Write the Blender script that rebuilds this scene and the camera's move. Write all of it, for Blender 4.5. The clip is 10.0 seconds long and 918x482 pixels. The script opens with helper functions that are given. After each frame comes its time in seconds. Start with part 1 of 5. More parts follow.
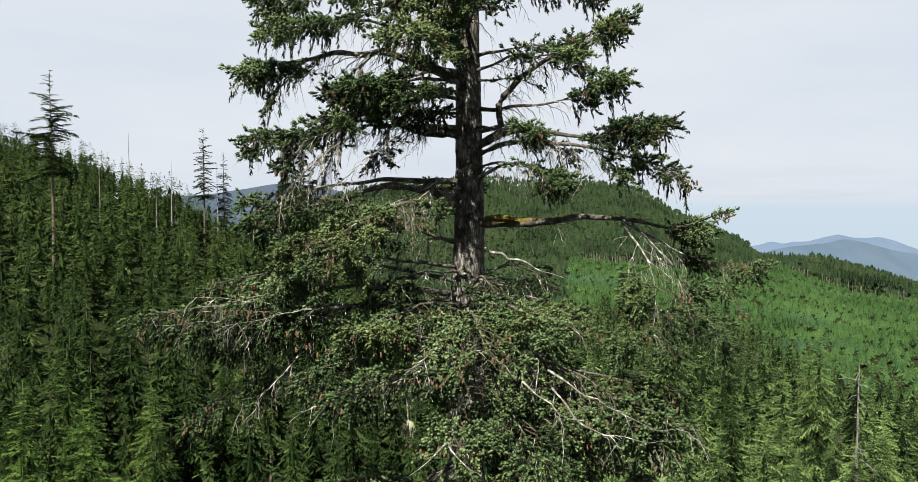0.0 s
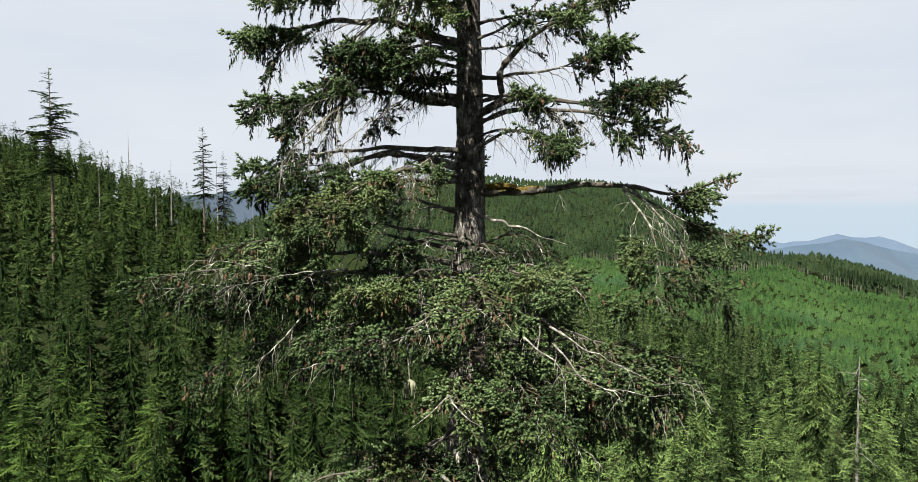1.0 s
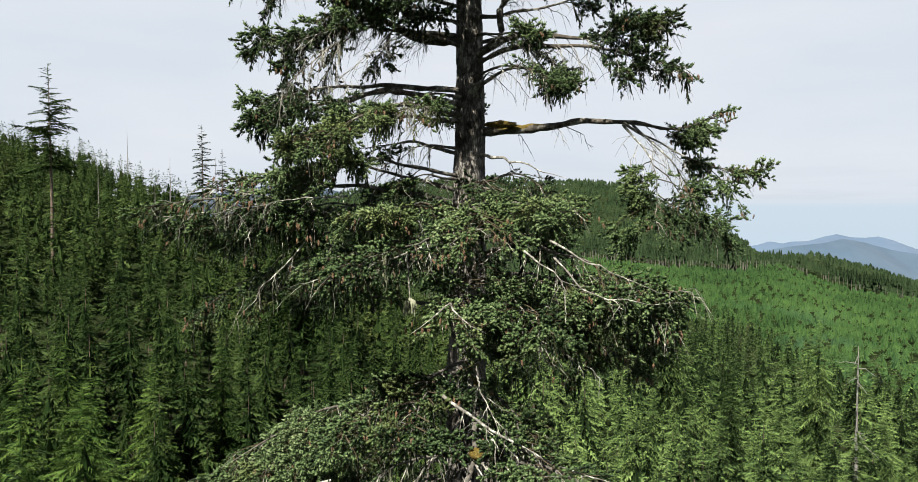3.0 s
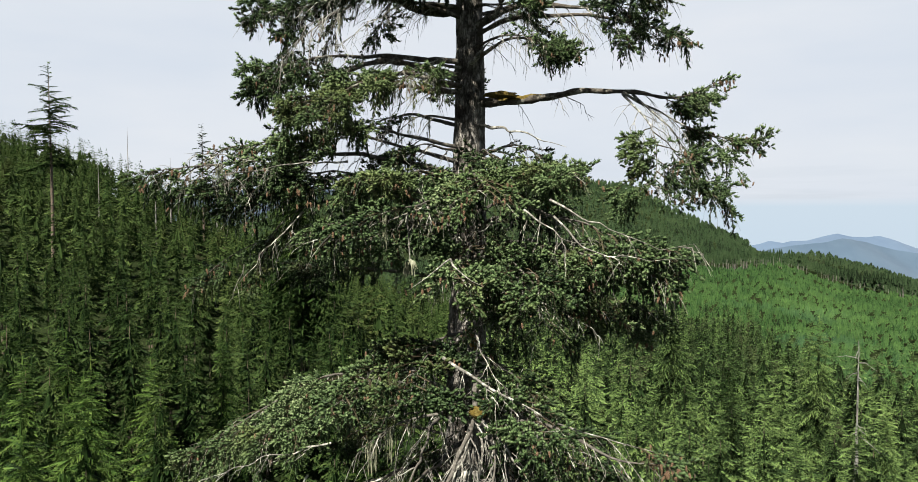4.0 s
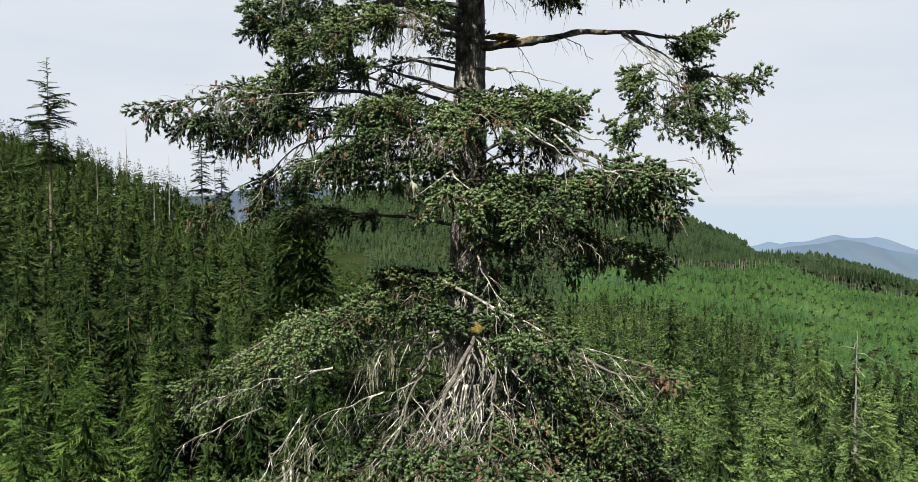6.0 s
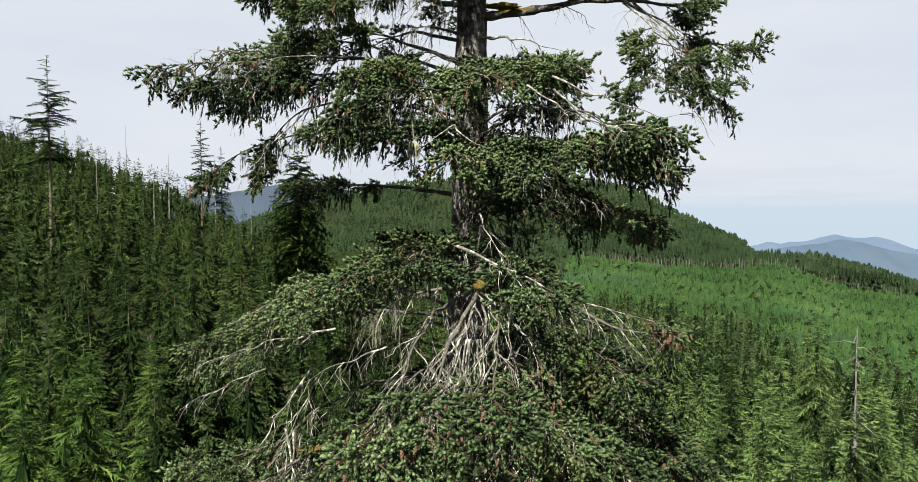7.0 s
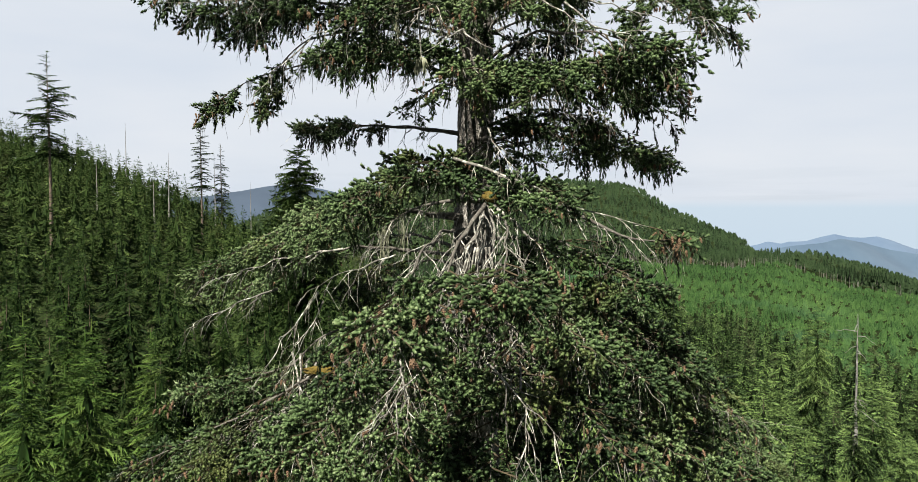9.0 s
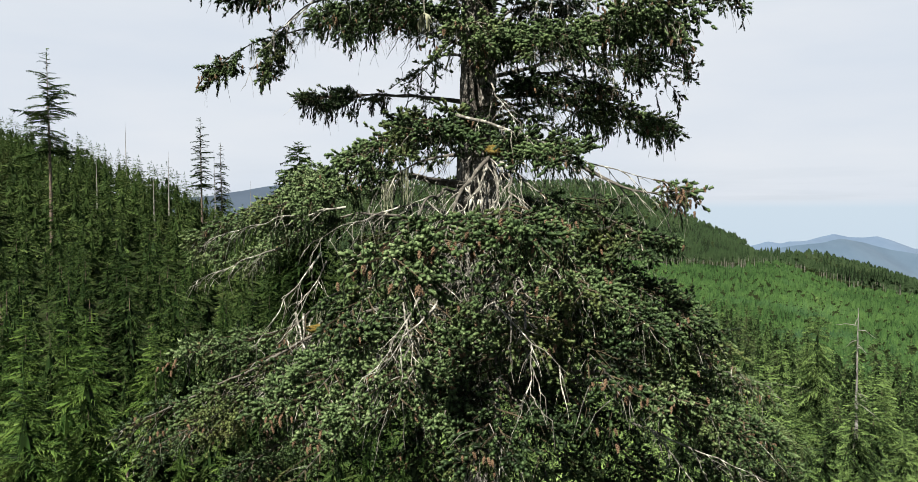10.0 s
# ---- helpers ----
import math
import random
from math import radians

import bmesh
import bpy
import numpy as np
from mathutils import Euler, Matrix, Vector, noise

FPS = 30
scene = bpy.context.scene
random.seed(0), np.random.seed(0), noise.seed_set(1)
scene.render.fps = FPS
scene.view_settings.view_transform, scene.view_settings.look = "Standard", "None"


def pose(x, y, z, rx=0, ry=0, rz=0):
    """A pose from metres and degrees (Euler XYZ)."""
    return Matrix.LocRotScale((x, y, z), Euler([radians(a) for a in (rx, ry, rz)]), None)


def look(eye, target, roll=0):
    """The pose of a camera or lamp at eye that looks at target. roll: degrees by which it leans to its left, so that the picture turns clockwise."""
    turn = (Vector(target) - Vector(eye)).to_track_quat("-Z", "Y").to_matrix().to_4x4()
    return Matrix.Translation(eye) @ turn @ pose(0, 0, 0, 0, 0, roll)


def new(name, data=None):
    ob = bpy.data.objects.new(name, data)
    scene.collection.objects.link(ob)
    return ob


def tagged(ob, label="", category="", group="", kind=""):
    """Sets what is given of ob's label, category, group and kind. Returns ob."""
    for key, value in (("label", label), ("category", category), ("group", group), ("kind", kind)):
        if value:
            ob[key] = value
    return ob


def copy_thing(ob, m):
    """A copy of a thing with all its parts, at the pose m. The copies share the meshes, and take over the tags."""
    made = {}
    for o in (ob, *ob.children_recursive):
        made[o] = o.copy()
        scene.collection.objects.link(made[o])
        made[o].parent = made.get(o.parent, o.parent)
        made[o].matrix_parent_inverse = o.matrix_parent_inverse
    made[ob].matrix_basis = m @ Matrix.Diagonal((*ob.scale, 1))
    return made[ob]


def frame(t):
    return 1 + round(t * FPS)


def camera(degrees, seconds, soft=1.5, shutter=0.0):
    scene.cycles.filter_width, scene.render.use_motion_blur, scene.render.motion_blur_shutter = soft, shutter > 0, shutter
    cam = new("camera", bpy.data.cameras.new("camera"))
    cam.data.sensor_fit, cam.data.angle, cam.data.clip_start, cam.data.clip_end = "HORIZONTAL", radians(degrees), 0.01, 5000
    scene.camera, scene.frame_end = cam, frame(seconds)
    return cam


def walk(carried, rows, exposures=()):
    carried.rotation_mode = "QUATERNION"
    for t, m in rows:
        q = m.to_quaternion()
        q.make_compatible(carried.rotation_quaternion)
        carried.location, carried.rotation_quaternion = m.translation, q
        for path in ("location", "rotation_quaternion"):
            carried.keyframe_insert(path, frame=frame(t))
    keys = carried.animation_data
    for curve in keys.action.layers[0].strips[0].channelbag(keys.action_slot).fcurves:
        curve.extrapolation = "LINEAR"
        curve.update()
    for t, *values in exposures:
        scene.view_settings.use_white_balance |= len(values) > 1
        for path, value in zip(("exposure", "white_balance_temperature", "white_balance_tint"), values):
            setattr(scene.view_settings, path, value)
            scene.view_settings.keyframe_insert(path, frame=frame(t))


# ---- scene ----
cam = camera(62.0, 10.0, soft=0.5)
METRES, EYE, TILT, LEAN, TURN = 6.6, 40.0, -2.9, 0.0, 0.0
ROWS = [
    (0.0, 0.0, 0.0, 0.0, 0.0, 0.0, -0.0),
    (0.5, -0.0015, 0.0031, -0.0503, -0.03, -0.01, 0.04),
    (1.0, -0.0039, 0.0068, -0.1012, -0.02, 0.01, 0.05),
    (1.5, -0.0055, 0.0089, -0.1514, -0.05, 0.03, 0.05),
    (2.0, -0.006, 0.0079, -0.1992, -0.06, 0.02, 0.12),
    (2.5, -0.0069, 0.0071, -0.25, -0.09, 0.05, 0.06),
    (4.0, -0.0062, 0.0038, -0.3931, -0.06, 0.05, 0.16),
    (4.5, -0.0085, 0.0024, -0.4401, -0.11, 0.08, 0.12),
    (5.0, -0.008, -0.0019, -0.4865, -0.11, 0.07, 0.16),
    (5.5, -0.0101, -0.0054, -0.5348, -0.15, 0.11, 0.12),
    (7.0, -0.0191, -0.0142, -0.6839, -0.18, 0.14, 0.18),
    (7.5, -0.025, -0.0125, -0.7366, -0.21, 0.18, 0.14),
    (8.0, -0.0303, -0.0121, -0.7874, -0.18, 0.17, 0.2),
    (8.5, -0.0364, -0.0105, -0.8383, -0.23, 0.18, 0.18),
    (9.0, -0.0397, -0.0092, -0.8898, -0.21, 0.17, 0.24),
    (9.5, -0.0442, -0.0089, -0.9446, -0.22, 0.19, 0.22),
    (10.0, -0.0487, -0.0084, -0.9968, -0.22, 0.18, 0.26),
]
walk(cam, [(t, pose(0, 0, EYE, TILT, LEAN, TURN) @ pose(METRES * x, METRES * y, METRES * z, 90 + pitch, roll, yaw)) for t, x, y, z, yaw, pitch, roll in ROWS])

# ---- light ----
SUN = Vector((-0.27, -0.59, 0.85)).normalized()
sun = new("sun", bpy.data.lights.new("sun", "SUN"))
sun.data.energy, sun.data.angle, sun.data.color = 5.0, radians(0.6), (1.0, 0.94, 0.82)
sun.matrix_world = look(SUN * 100, (0, 0, 0))

world = bpy.data.worlds.new("sky")
scene.world = world
world.use_nodes = True
scene.view_settings.exposure = 2.0


def node(tree, kind, **sets):
    n = tree.nodes.new(kind)
    for key, value in sets.items():
        if key in n.inputs:
            n.inputs[key].default_value = value
    return n


def ramp(tree, fac, stops):
    n = tree.nodes.new("ShaderNodeValToRGB")
    while len(n.color_ramp.elements) < len(stops):
        n.color_ramp.elements.new(0.5)
    for e, (p, c) in zip(n.color_ramp.elements, stops):
        e.position, e.color = p, (*c, 1)
    tree.links.new(fac, n.inputs[0])
    return n.outputs[0]


def mix(tree, fac, a, b, blend="MIX"):
    n = tree.nodes.new("ShaderNodeMix")
    n.data_type, n.blend_type = "RGBA", blend
    for value, slot in ((fac, n.inputs["Factor"]), (a, n.inputs[6]), (b, n.inputs[7])):
        if isinstance(value, bpy.types.NodeSocket):
            tree.links.new(value, slot)
        elif isinstance(value, tuple):
            slot.default_value = (*value, 1)
        else:
            slot.default_value = value
    return n.outputs[2]


def maths(tree, op, a, b=0.0, clamp=False):
    n = tree.nodes.new("ShaderNodeMath")
    n.operation, n.use_clamp = op, clamp
    for value, slot in ((a, n.inputs[0]), (b, n.inputs[1])):
        if isinstance(value, bpy.types.NodeSocket):
            tree.links.new(value, slot)
        else:
            slot.default_value = value
    return n.outputs[0]


def build_sky():
    # thin high cloud over a clear sky, with sea haze under the horizon
    t = world.node_tree
    bg = t.nodes["Background"]
    sky = t.nodes.new("ShaderNodeTexSky")
    sky.sky_type, sky.sun_disc = "NISHITA", False
    sky.sun_elevation, sky.sun_rotation = math.asin(SUN.z), math.atan2(SUN.x, SUN.y)
    blue = mix(t, 1.0, sky.outputs[0], (0.03, 0.03, 0.03), "MULTIPLY")
    co = t.nodes.new("ShaderNodeTexCoord")
    sep = t.nodes.new("ShaderNodeSeparateXYZ")
    t.links.new(co.outputs["Generated"], sep.inputs[0])
    stretch = t.nodes.new("ShaderNodeMapping")
    stretch.inputs["Scale"].default_value = (1.0, 1.0, 4.5)
    t.links.new(co.outputs["Generated"], stretch.inputs[0])
    puff = node(t, "ShaderNodeTexNoise", Scale=2.2, Detail=6.0, Roughness=0.5)
    t.links.new(stretch.outputs[0], puff.inputs["Vector"])
    cloud = ramp(t, puff.outputs[0], [(0.3, (0.68, 0.75, 0.845)), (0.7, (0.805, 0.84, 0.89))])
    stretch2 = t.nodes.new("ShaderNodeMapping")
    stretch2.inputs["Scale"].default_value = (1.0, 1.0, 16.0)
    t.links.new(co.outputs["Generated"], stretch2.inputs[0])
    streak = node(t, "ShaderNodeTexNoise", Scale=5.0, Detail=5.0, Roughness=0.55)
    t.links.new(stretch2.outputs[0], streak.inputs["Vector"])
    low = ramp(t, sep.outputs[2], [(0.0, (0, 0, 0)), (0.004, (1, 1, 1)), (0.03, (0.5, 0.5, 0.5)), (0.06, (0, 0, 0))])
    band = ramp(t, streak.outputs[0], [(0.45, (0, 0, 0)), (0.62, (0.7, 0.7, 0.7))])
    cloud = mix(t, maths(t, "MULTIPLY", low, band), cloud, (0.66, 0.72, 0.79))
    cover = ramp(t, sep.outputs[2], [(0.27, (0.93, 0.93, 0.93)), (0.40, (0.08, 0.08, 0.08))])
    seen = mix(t, cover, blue, cloud)
    deep = ramp(t, maths(t, "MULTIPLY_ADD", sep.outputs[2], 12.0), [(0.0, (0.58, 0.69, 0.79)), (1.0, (0.61, 0.715, 0.80))])
    edge = ramp(t, maths(t, "ADD", maths(t, "MULTIPLY", sep.outputs[2], 90.0), 0.5), [(0.0, (0, 0, 0)), (1.0, (1, 1, 1))])
    out = mix(t, edge, deep, seen)
    t.links.new(out, bg.inputs[0])
    bg.inputs[1].default_value = 0.262


build_sky()

# ---- materials ----


def material(name):
    m = bpy.data.materials.new(name)
    m.use_nodes = True
    t = m.node_tree
    return m, t, t.nodes["Principled BSDF"]


def noise_of(t, scale, detail=4.0, rough=0.55, squash=None):
    co = t.nodes.new("ShaderNodeTexCoord")
    n = node(t, "ShaderNodeTexNoise", Scale=scale, Detail=detail, Roughness=rough)
    if squash:
        mp = t.nodes.new("ShaderNodeMapping")
        mp.inputs["Scale"].default_value = squash
        t.links.new(co.outputs["Object"], mp.inputs[0])
        t.links.new(mp.outputs[0], n.inputs["Vector"])
    else:
        t.links.new(co.outputs["Object"], n.inputs["Vector"])
    return n.outputs[0]


def bump(t, p, height, strength, distance):
    b = node(t, "ShaderNodeBump", Strength=strength, Distance=distance)
    t.links.new(height, b.inputs["Height"])
    t.links.new(b.outputs[0], p.inputs["Normal"])


def needle_material(name, dark, mid, light, old=(0.10, 0.095, 0.035), gloss=0.42, clump=0.9, through_light=0.15, shine=0.03):
    """Needles: hue drifts from clump to clump, tips are fresher, a share is yellowed; lowest tints go near black as
    painted shade.
    """
    m, t, p = material(name)
    tint = t.nodes.new("ShaderNodeAttribute")
    tint.attribute_name = "tint"
    info = t.nodes.new("ShaderNodeObjectInfo")
    big = noise_of(t, clump, 3.0)
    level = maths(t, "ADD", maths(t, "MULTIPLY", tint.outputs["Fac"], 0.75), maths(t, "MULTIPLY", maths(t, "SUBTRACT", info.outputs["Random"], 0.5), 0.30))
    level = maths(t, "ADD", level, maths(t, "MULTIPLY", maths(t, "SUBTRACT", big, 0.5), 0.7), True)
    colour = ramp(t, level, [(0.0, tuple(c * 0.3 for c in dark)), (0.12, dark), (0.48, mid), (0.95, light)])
    yellow = ramp(t, noise_of(t, clump * 0.55, 2.0), [(0.56, (0, 0, 0)), (0.76, (0.6, 0.6, 0.6))])
    colour = mix(t, yellow, colour, old)
    t.links.new(colour, p.inputs["Base Color"])
    p.inputs["Roughness"].default_value = gloss
    p.inputs["Specular IOR Level"].default_value = shine
    trans = t.nodes.new("ShaderNodeBsdfTranslucent")
    t.links.new(colour, trans.inputs[0])
    both = t.nodes.new("ShaderNodeMixShader")
    both.inputs[0].default_value = through_light
    t.links.new(p.outputs[0], both.inputs[1])
    t.links.new(trans.outputs[0], both.inputs[2])
    t.links.new(both.outputs[0], t.nodes["Material Output"].inputs[0])
    return m


def bark_material(name, dark, mid, pale, scale=9.0, pale_at=0.55, squash=(1, 1, 0.3), depth=0.03, plates=0.0):
    """Wood or bark: grain, paler weathered or lichened patches and, where plates is set, cracked scales of that density
    and broad darker blotches.
    """
    m, t, p = material(name)
    grain = noise_of(t, scale, 8.0, 0.7, squash)
    patch = noise_of(t, scale * 0.35, 5.0, 0.65)
    colour = ramp(t, grain, [(0.32, dark), (0.52, mid), (0.75, tuple(min(1, c * 1.35) for c in mid))])
    mask = ramp(t, patch, [(pale_at, (0, 0, 0)), (pale_at + 0.12, (0.85, 0.85, 0.85))])
    colour = mix(t, mask, colour, pale)
    height = grain
    if plates:
        co = t.nodes.new("ShaderNodeTexCoord")
        mp = t.nodes.new("ShaderNodeMapping")
        mp.inputs["Scale"].default_value = (1, 1, 0.22)
        t.links.new(co.outputs["Object"], mp.inputs[0])
        warp = mix(t, 0.30, mp.outputs[0], noise_colour(t, mp.outputs[0], 9.0))
        cell = node(t, "ShaderNodeTexVoronoi", Scale=plates)
        cell.feature = "DISTANCE_TO_EDGE"
        t.links.new(warp, cell.inputs["Vector"])
        crack = ramp(t, cell.outputs["Distance"], [(0.0, (0.30, 0.29, 0.28)), (0.22, (1, 1, 1))])
        colour = mix(t, 1.0, colour, crack, "MULTIPLY")
        blotch = ramp(t, noise_of(t, 1.1, 4.0, 0.6), [(0.40, (0.48, 0.46, 0.43)), (0.56, (1, 1, 1))])
        colour = mix(t, 1.0, colour, blotch, "MULTIPLY")
        height = maths(t, "ADD", maths(t, "MULTIPLY", crack, 0.7), maths(t, "MULTIPLY", grain, 0.5))
    t.links.new(colour, p.inputs["Base Color"])
    p.inputs["Roughness"].default_value = 0.9
    p.inputs["Specular IOR Level"].default_value = 0.1
    bump(t, p, height, 0.9, depth)
    return m


def noise_colour(t, vector, scale):
    n = node(t, "ShaderNodeTexNoise", Scale=scale, Detail=3.0)
    t.links.new(vector, n.inputs["Vector"])
    return n.outputs["Color"]


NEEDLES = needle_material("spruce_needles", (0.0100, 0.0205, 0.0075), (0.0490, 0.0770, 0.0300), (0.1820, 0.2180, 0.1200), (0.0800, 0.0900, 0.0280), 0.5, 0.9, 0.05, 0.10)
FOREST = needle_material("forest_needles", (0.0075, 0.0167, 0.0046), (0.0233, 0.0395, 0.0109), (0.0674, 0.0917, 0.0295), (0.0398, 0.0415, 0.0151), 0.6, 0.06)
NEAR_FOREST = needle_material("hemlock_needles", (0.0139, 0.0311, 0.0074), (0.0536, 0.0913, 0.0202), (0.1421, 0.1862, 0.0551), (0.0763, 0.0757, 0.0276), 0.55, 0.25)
# yellower than the slope's needles, and brightened: sunlight put into the colour
VALLEY = needle_material("sun_toned_valley_needles", (0.0144, 0.0277, 0.0095), (0.0981, 0.1478, 0.0472), (0.1615, 0.2068, 0.0826), (0.0946, 0.1022, 0.0543), 0.6, 0.09)
YOUNG = needle_material("plantation_needles", (0.0154, 0.0367, 0.0117), (0.0422, 0.0810, 0.0233), (0.0807, 0.1254, 0.0350), (0.0346, 0.0732, 0.0408), 0.6, 0.012)
# distance haze is put into this green, duller and bluer than nearer woods
HILL = needle_material("hazed_hill_needles", (0.0149, 0.0278, 0.0123), (0.0249, 0.0397, 0.0166), (0.0361, 0.0515, 0.0210), (0.0286, 0.0350, 0.0161), 0.7, 0.012)
BARK = bark_material("spruce_bark", (0.030, 0.028, 0.026), (0.130, 0.123, 0.113), (0.31, 0.30, 0.28), 11.0, 0.47, (1, 1, 0.28), 0.06, 15.0)
TWIG = bark_material("live_twig", (0.0108, 0.00864, 0.00576), (0.0324, 0.02592, 0.01584), (0.072, 0.06912, 0.0504), 14.0, 0.6, (1, 1, 1), 0.006)
PALE_LIMB = bark_material("pale_limb_bark", (0.026, 0.023, 0.020), (0.070, 0.066, 0.058), (0.24, 0.24, 0.212), 10.0, 0.60, (1, 1, 1), 0.03)
LIMB = bark_material("limb_bark", (0.012, 0.0105, 0.0088), (0.055, 0.049, 0.041), (0.20, 0.20, 0.172), 12.0, 0.53, (1, 1, 1), 0.03)
DEAD = bark_material("weathered_twig", (0.024, 0.023, 0.020), (0.090, 0.087, 0.078), (0.30, 0.30, 0.265), 20.0, 0.50, (1, 1, 1), 0.008)
SNAG = bark_material("bleached_wood", (0.048, 0.046, 0.044), (0.105, 0.102, 0.098), (0.165, 0.162, 0.158), 5.0, 0.5, (1, 1, 0.2), 0.03)
EDGE_STEM = bark_material("pale_stem_bark", (0.04, 0.037, 0.034), (0.10, 0.095, 0.088), (0.17, 0.165, 0.155), 0.4, 0.5, (1, 1, 0.2), 0.04)
STEM = bark_material("stem_bark", (0.0216, 0.01728, 0.01296), (0.072, 0.0576, 0.04608), (0.1224, 0.1116, 0.0972), 3.0, 0.56, (1, 1, 0.2), 0.04)
CONE = bark_material("cone_scales", (0.042, 0.025, 0.015), (0.104, 0.068, 0.043), (0.16, 0.112, 0.074), 30.0, 0.55, (1, 1, 1), 0.01)
MOSS = bark_material("yellow_moss", (0.022, 0.017, 0.004), (0.075, 0.054, 0.012), (0.115, 0.092, 0.030), 16.0, 0.55, (1, 1, 1), 0.05)
LICHEN = bark_material("beard_lichen", (0.075, 0.082, 0.050), (0.120, 0.127, 0.086), (0.18, 0.186, 0.14), 10.0, 0.5, (1, 1, 0.3), 0.01)


def ground_material():
    m, t, p = material("shade_toned_floor")
    a = noise_of(t, 0.02, 6.0)
    b = noise_of(t, 0.8, 8.0, 0.7)
    # floor tones kept near black: shade among the trees is put into them
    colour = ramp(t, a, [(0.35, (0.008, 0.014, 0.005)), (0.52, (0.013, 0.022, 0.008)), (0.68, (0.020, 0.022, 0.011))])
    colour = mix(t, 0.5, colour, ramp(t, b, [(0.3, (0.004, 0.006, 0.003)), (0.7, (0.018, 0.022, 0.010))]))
    t.links.new(colour, p.inputs["Base Color"])
    p.inputs["Roughness"].default_value = 1.0
    p.inputs["Specular IOR Level"].default_value = 0.0
    bump(t, p, b, 1.0, 0.3)
    return m


# Distance haze is put into the colour: blue tones that also glow.
def haze_glow_material(name, low, high, glow):
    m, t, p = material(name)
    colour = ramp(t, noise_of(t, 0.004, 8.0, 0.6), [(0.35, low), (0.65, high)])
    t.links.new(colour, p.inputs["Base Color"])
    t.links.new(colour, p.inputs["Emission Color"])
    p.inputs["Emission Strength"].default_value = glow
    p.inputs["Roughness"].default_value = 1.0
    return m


GROUND = ground_material()
# these blues stand in for the haze before the far hills
FAR_BLUE = haze_glow_material("haze_tinted_far_hills", (0.0235, 0.0375, 0.0590), (0.0280, 0.0430, 0.0650), 0.8)
NEAR_BLUE = haze_glow_material("haze_tinted_islands", (0.0140, 0.0255, 0.0400), (0.0195, 0.0325, 0.0480), 0.8)
MID_BLUE = haze_glow_material("haze_tinted_hill", (0.0072, 0.0145, 0.0265), (0.0112, 0.0198, 0.0335), 0.5)

# ---- mesh helpers ----


class Buf:
    """Gathers triangles from numpy pieces, with one tint value a vertex."""

    def __init__(self):
        self.v, self.f, self.c, self.n = [], [], [], 0

    def add(self, v, f, c):
        v = np.asarray(v, float).reshape(-1, 3)
        self.v.append(v)
        self.f.append(np.asarray(f, int).reshape(-1, 3) + self.n)
        self.c.append(np.broadcast_to(np.asarray(c, float), (len(v),)))
        self.n += len(v)

    def mesh(self, name, mat, smooth=False):
        me = bpy.data.meshes.new(name)
        if self.n:
            v, f, c = np.concatenate(self.v), np.concatenate(self.f), np.concatenate(self.c)
            me.vertices.add(len(v))
            me.vertices.foreach_set("co", v.astype(np.float32).ravel())
            me.loops.add(f.size)
            me.loops.foreach_set("vertex_index", f.astype(np.int32).ravel())
            me.polygons.add(len(f))
            me.polygons.foreach_set("loop_start", np.arange(0, f.size, 3, dtype=np.int32))
            me.polygons.foreach_set("use_smooth", np.full(len(f), smooth))
            me.update(calc_edges=True)
            me.attributes.new("tint", "FLOAT", "POINT").data.foreach_set("value", c.astype(np.float32))
        me.materials.append(mat)
        return me

    def tube(self, pts, radii, sides=6, tint=0.5):
        pts, radii = np.asarray(pts, float), np.asarray(radii, float)
        n = len(pts)
        tan = np.gradient(pts, axis=0)
        tan /= np.linalg.norm(tan, axis=1)[:, None] + 1e-9
        ref = np.where(np.abs(tan[:, 2:3]) > 0.9, np.array([[1.0, 0, 0]]), np.array([[0, 0, 1.0]]))
        a = np.cross(tan, ref)
        a /= np.linalg.norm(a, axis=1)[:, None] + 1e-9
        b = np.cross(a, tan)
        ang = np.arange(sides) * 2 * math.pi / sides
        ring = pts[:, None] + radii[:, None, None] * (np.cos(ang)[None, :, None] * a[:, None] + np.sin(ang)[None, :, None] * b[:, None])
        i, j = np.meshgrid(np.arange(n - 1), np.arange(sides), indexing="ij")
        p, q, r, s = i * sides + j, i * sides + (j + 1) % sides, (i + 1) * sides + (j + 1) % sides, (i + 1) * sides + j
        faces = np.concatenate([np.stack([p, q, r], -1).reshape(-1, 3), np.stack([p, r, s], -1).reshape(-1, 3)])
        self.add(ring.reshape(-1, 3), faces, tint)

    def stamp(self, v, f, c, pos, way, size, tint, rng):
        """Copies of a small shape whose axis is x, at places, along ways."""
        pos, way, size, tint = (np.asarray(k, float) for k in (pos, way, size, tint))
        if not len(pos):
            return
        way = way / (np.linalg.norm(way, axis=1)[:, None] + 1e-9)
        ref = rng.normal(size=way.shape)
        s = np.cross(way, ref)
        s /= np.linalg.norm(s, axis=1)[:, None] + 1e-9
        u = np.cross(way, s)
        out = pos[:, None] + size[:, None, None] * (v[None, :, 0:1] * way[:, None] + v[None, :, 1:2] * s[:, None] + v[None, :, 2:3] * u[:, None])
        k = len(v)
        faces = (f[None] + (np.arange(len(pos)) * k)[:, None, None]).reshape(-1, 3)
        self.add(out.reshape(-1, 3), faces, np.clip(tint[:, None] + c[None], 0, 1).ravel())


def part(name, me, parent, label=""):
    ob = new(name, me)
    ob.parent = parent
    return tagged(ob, label)


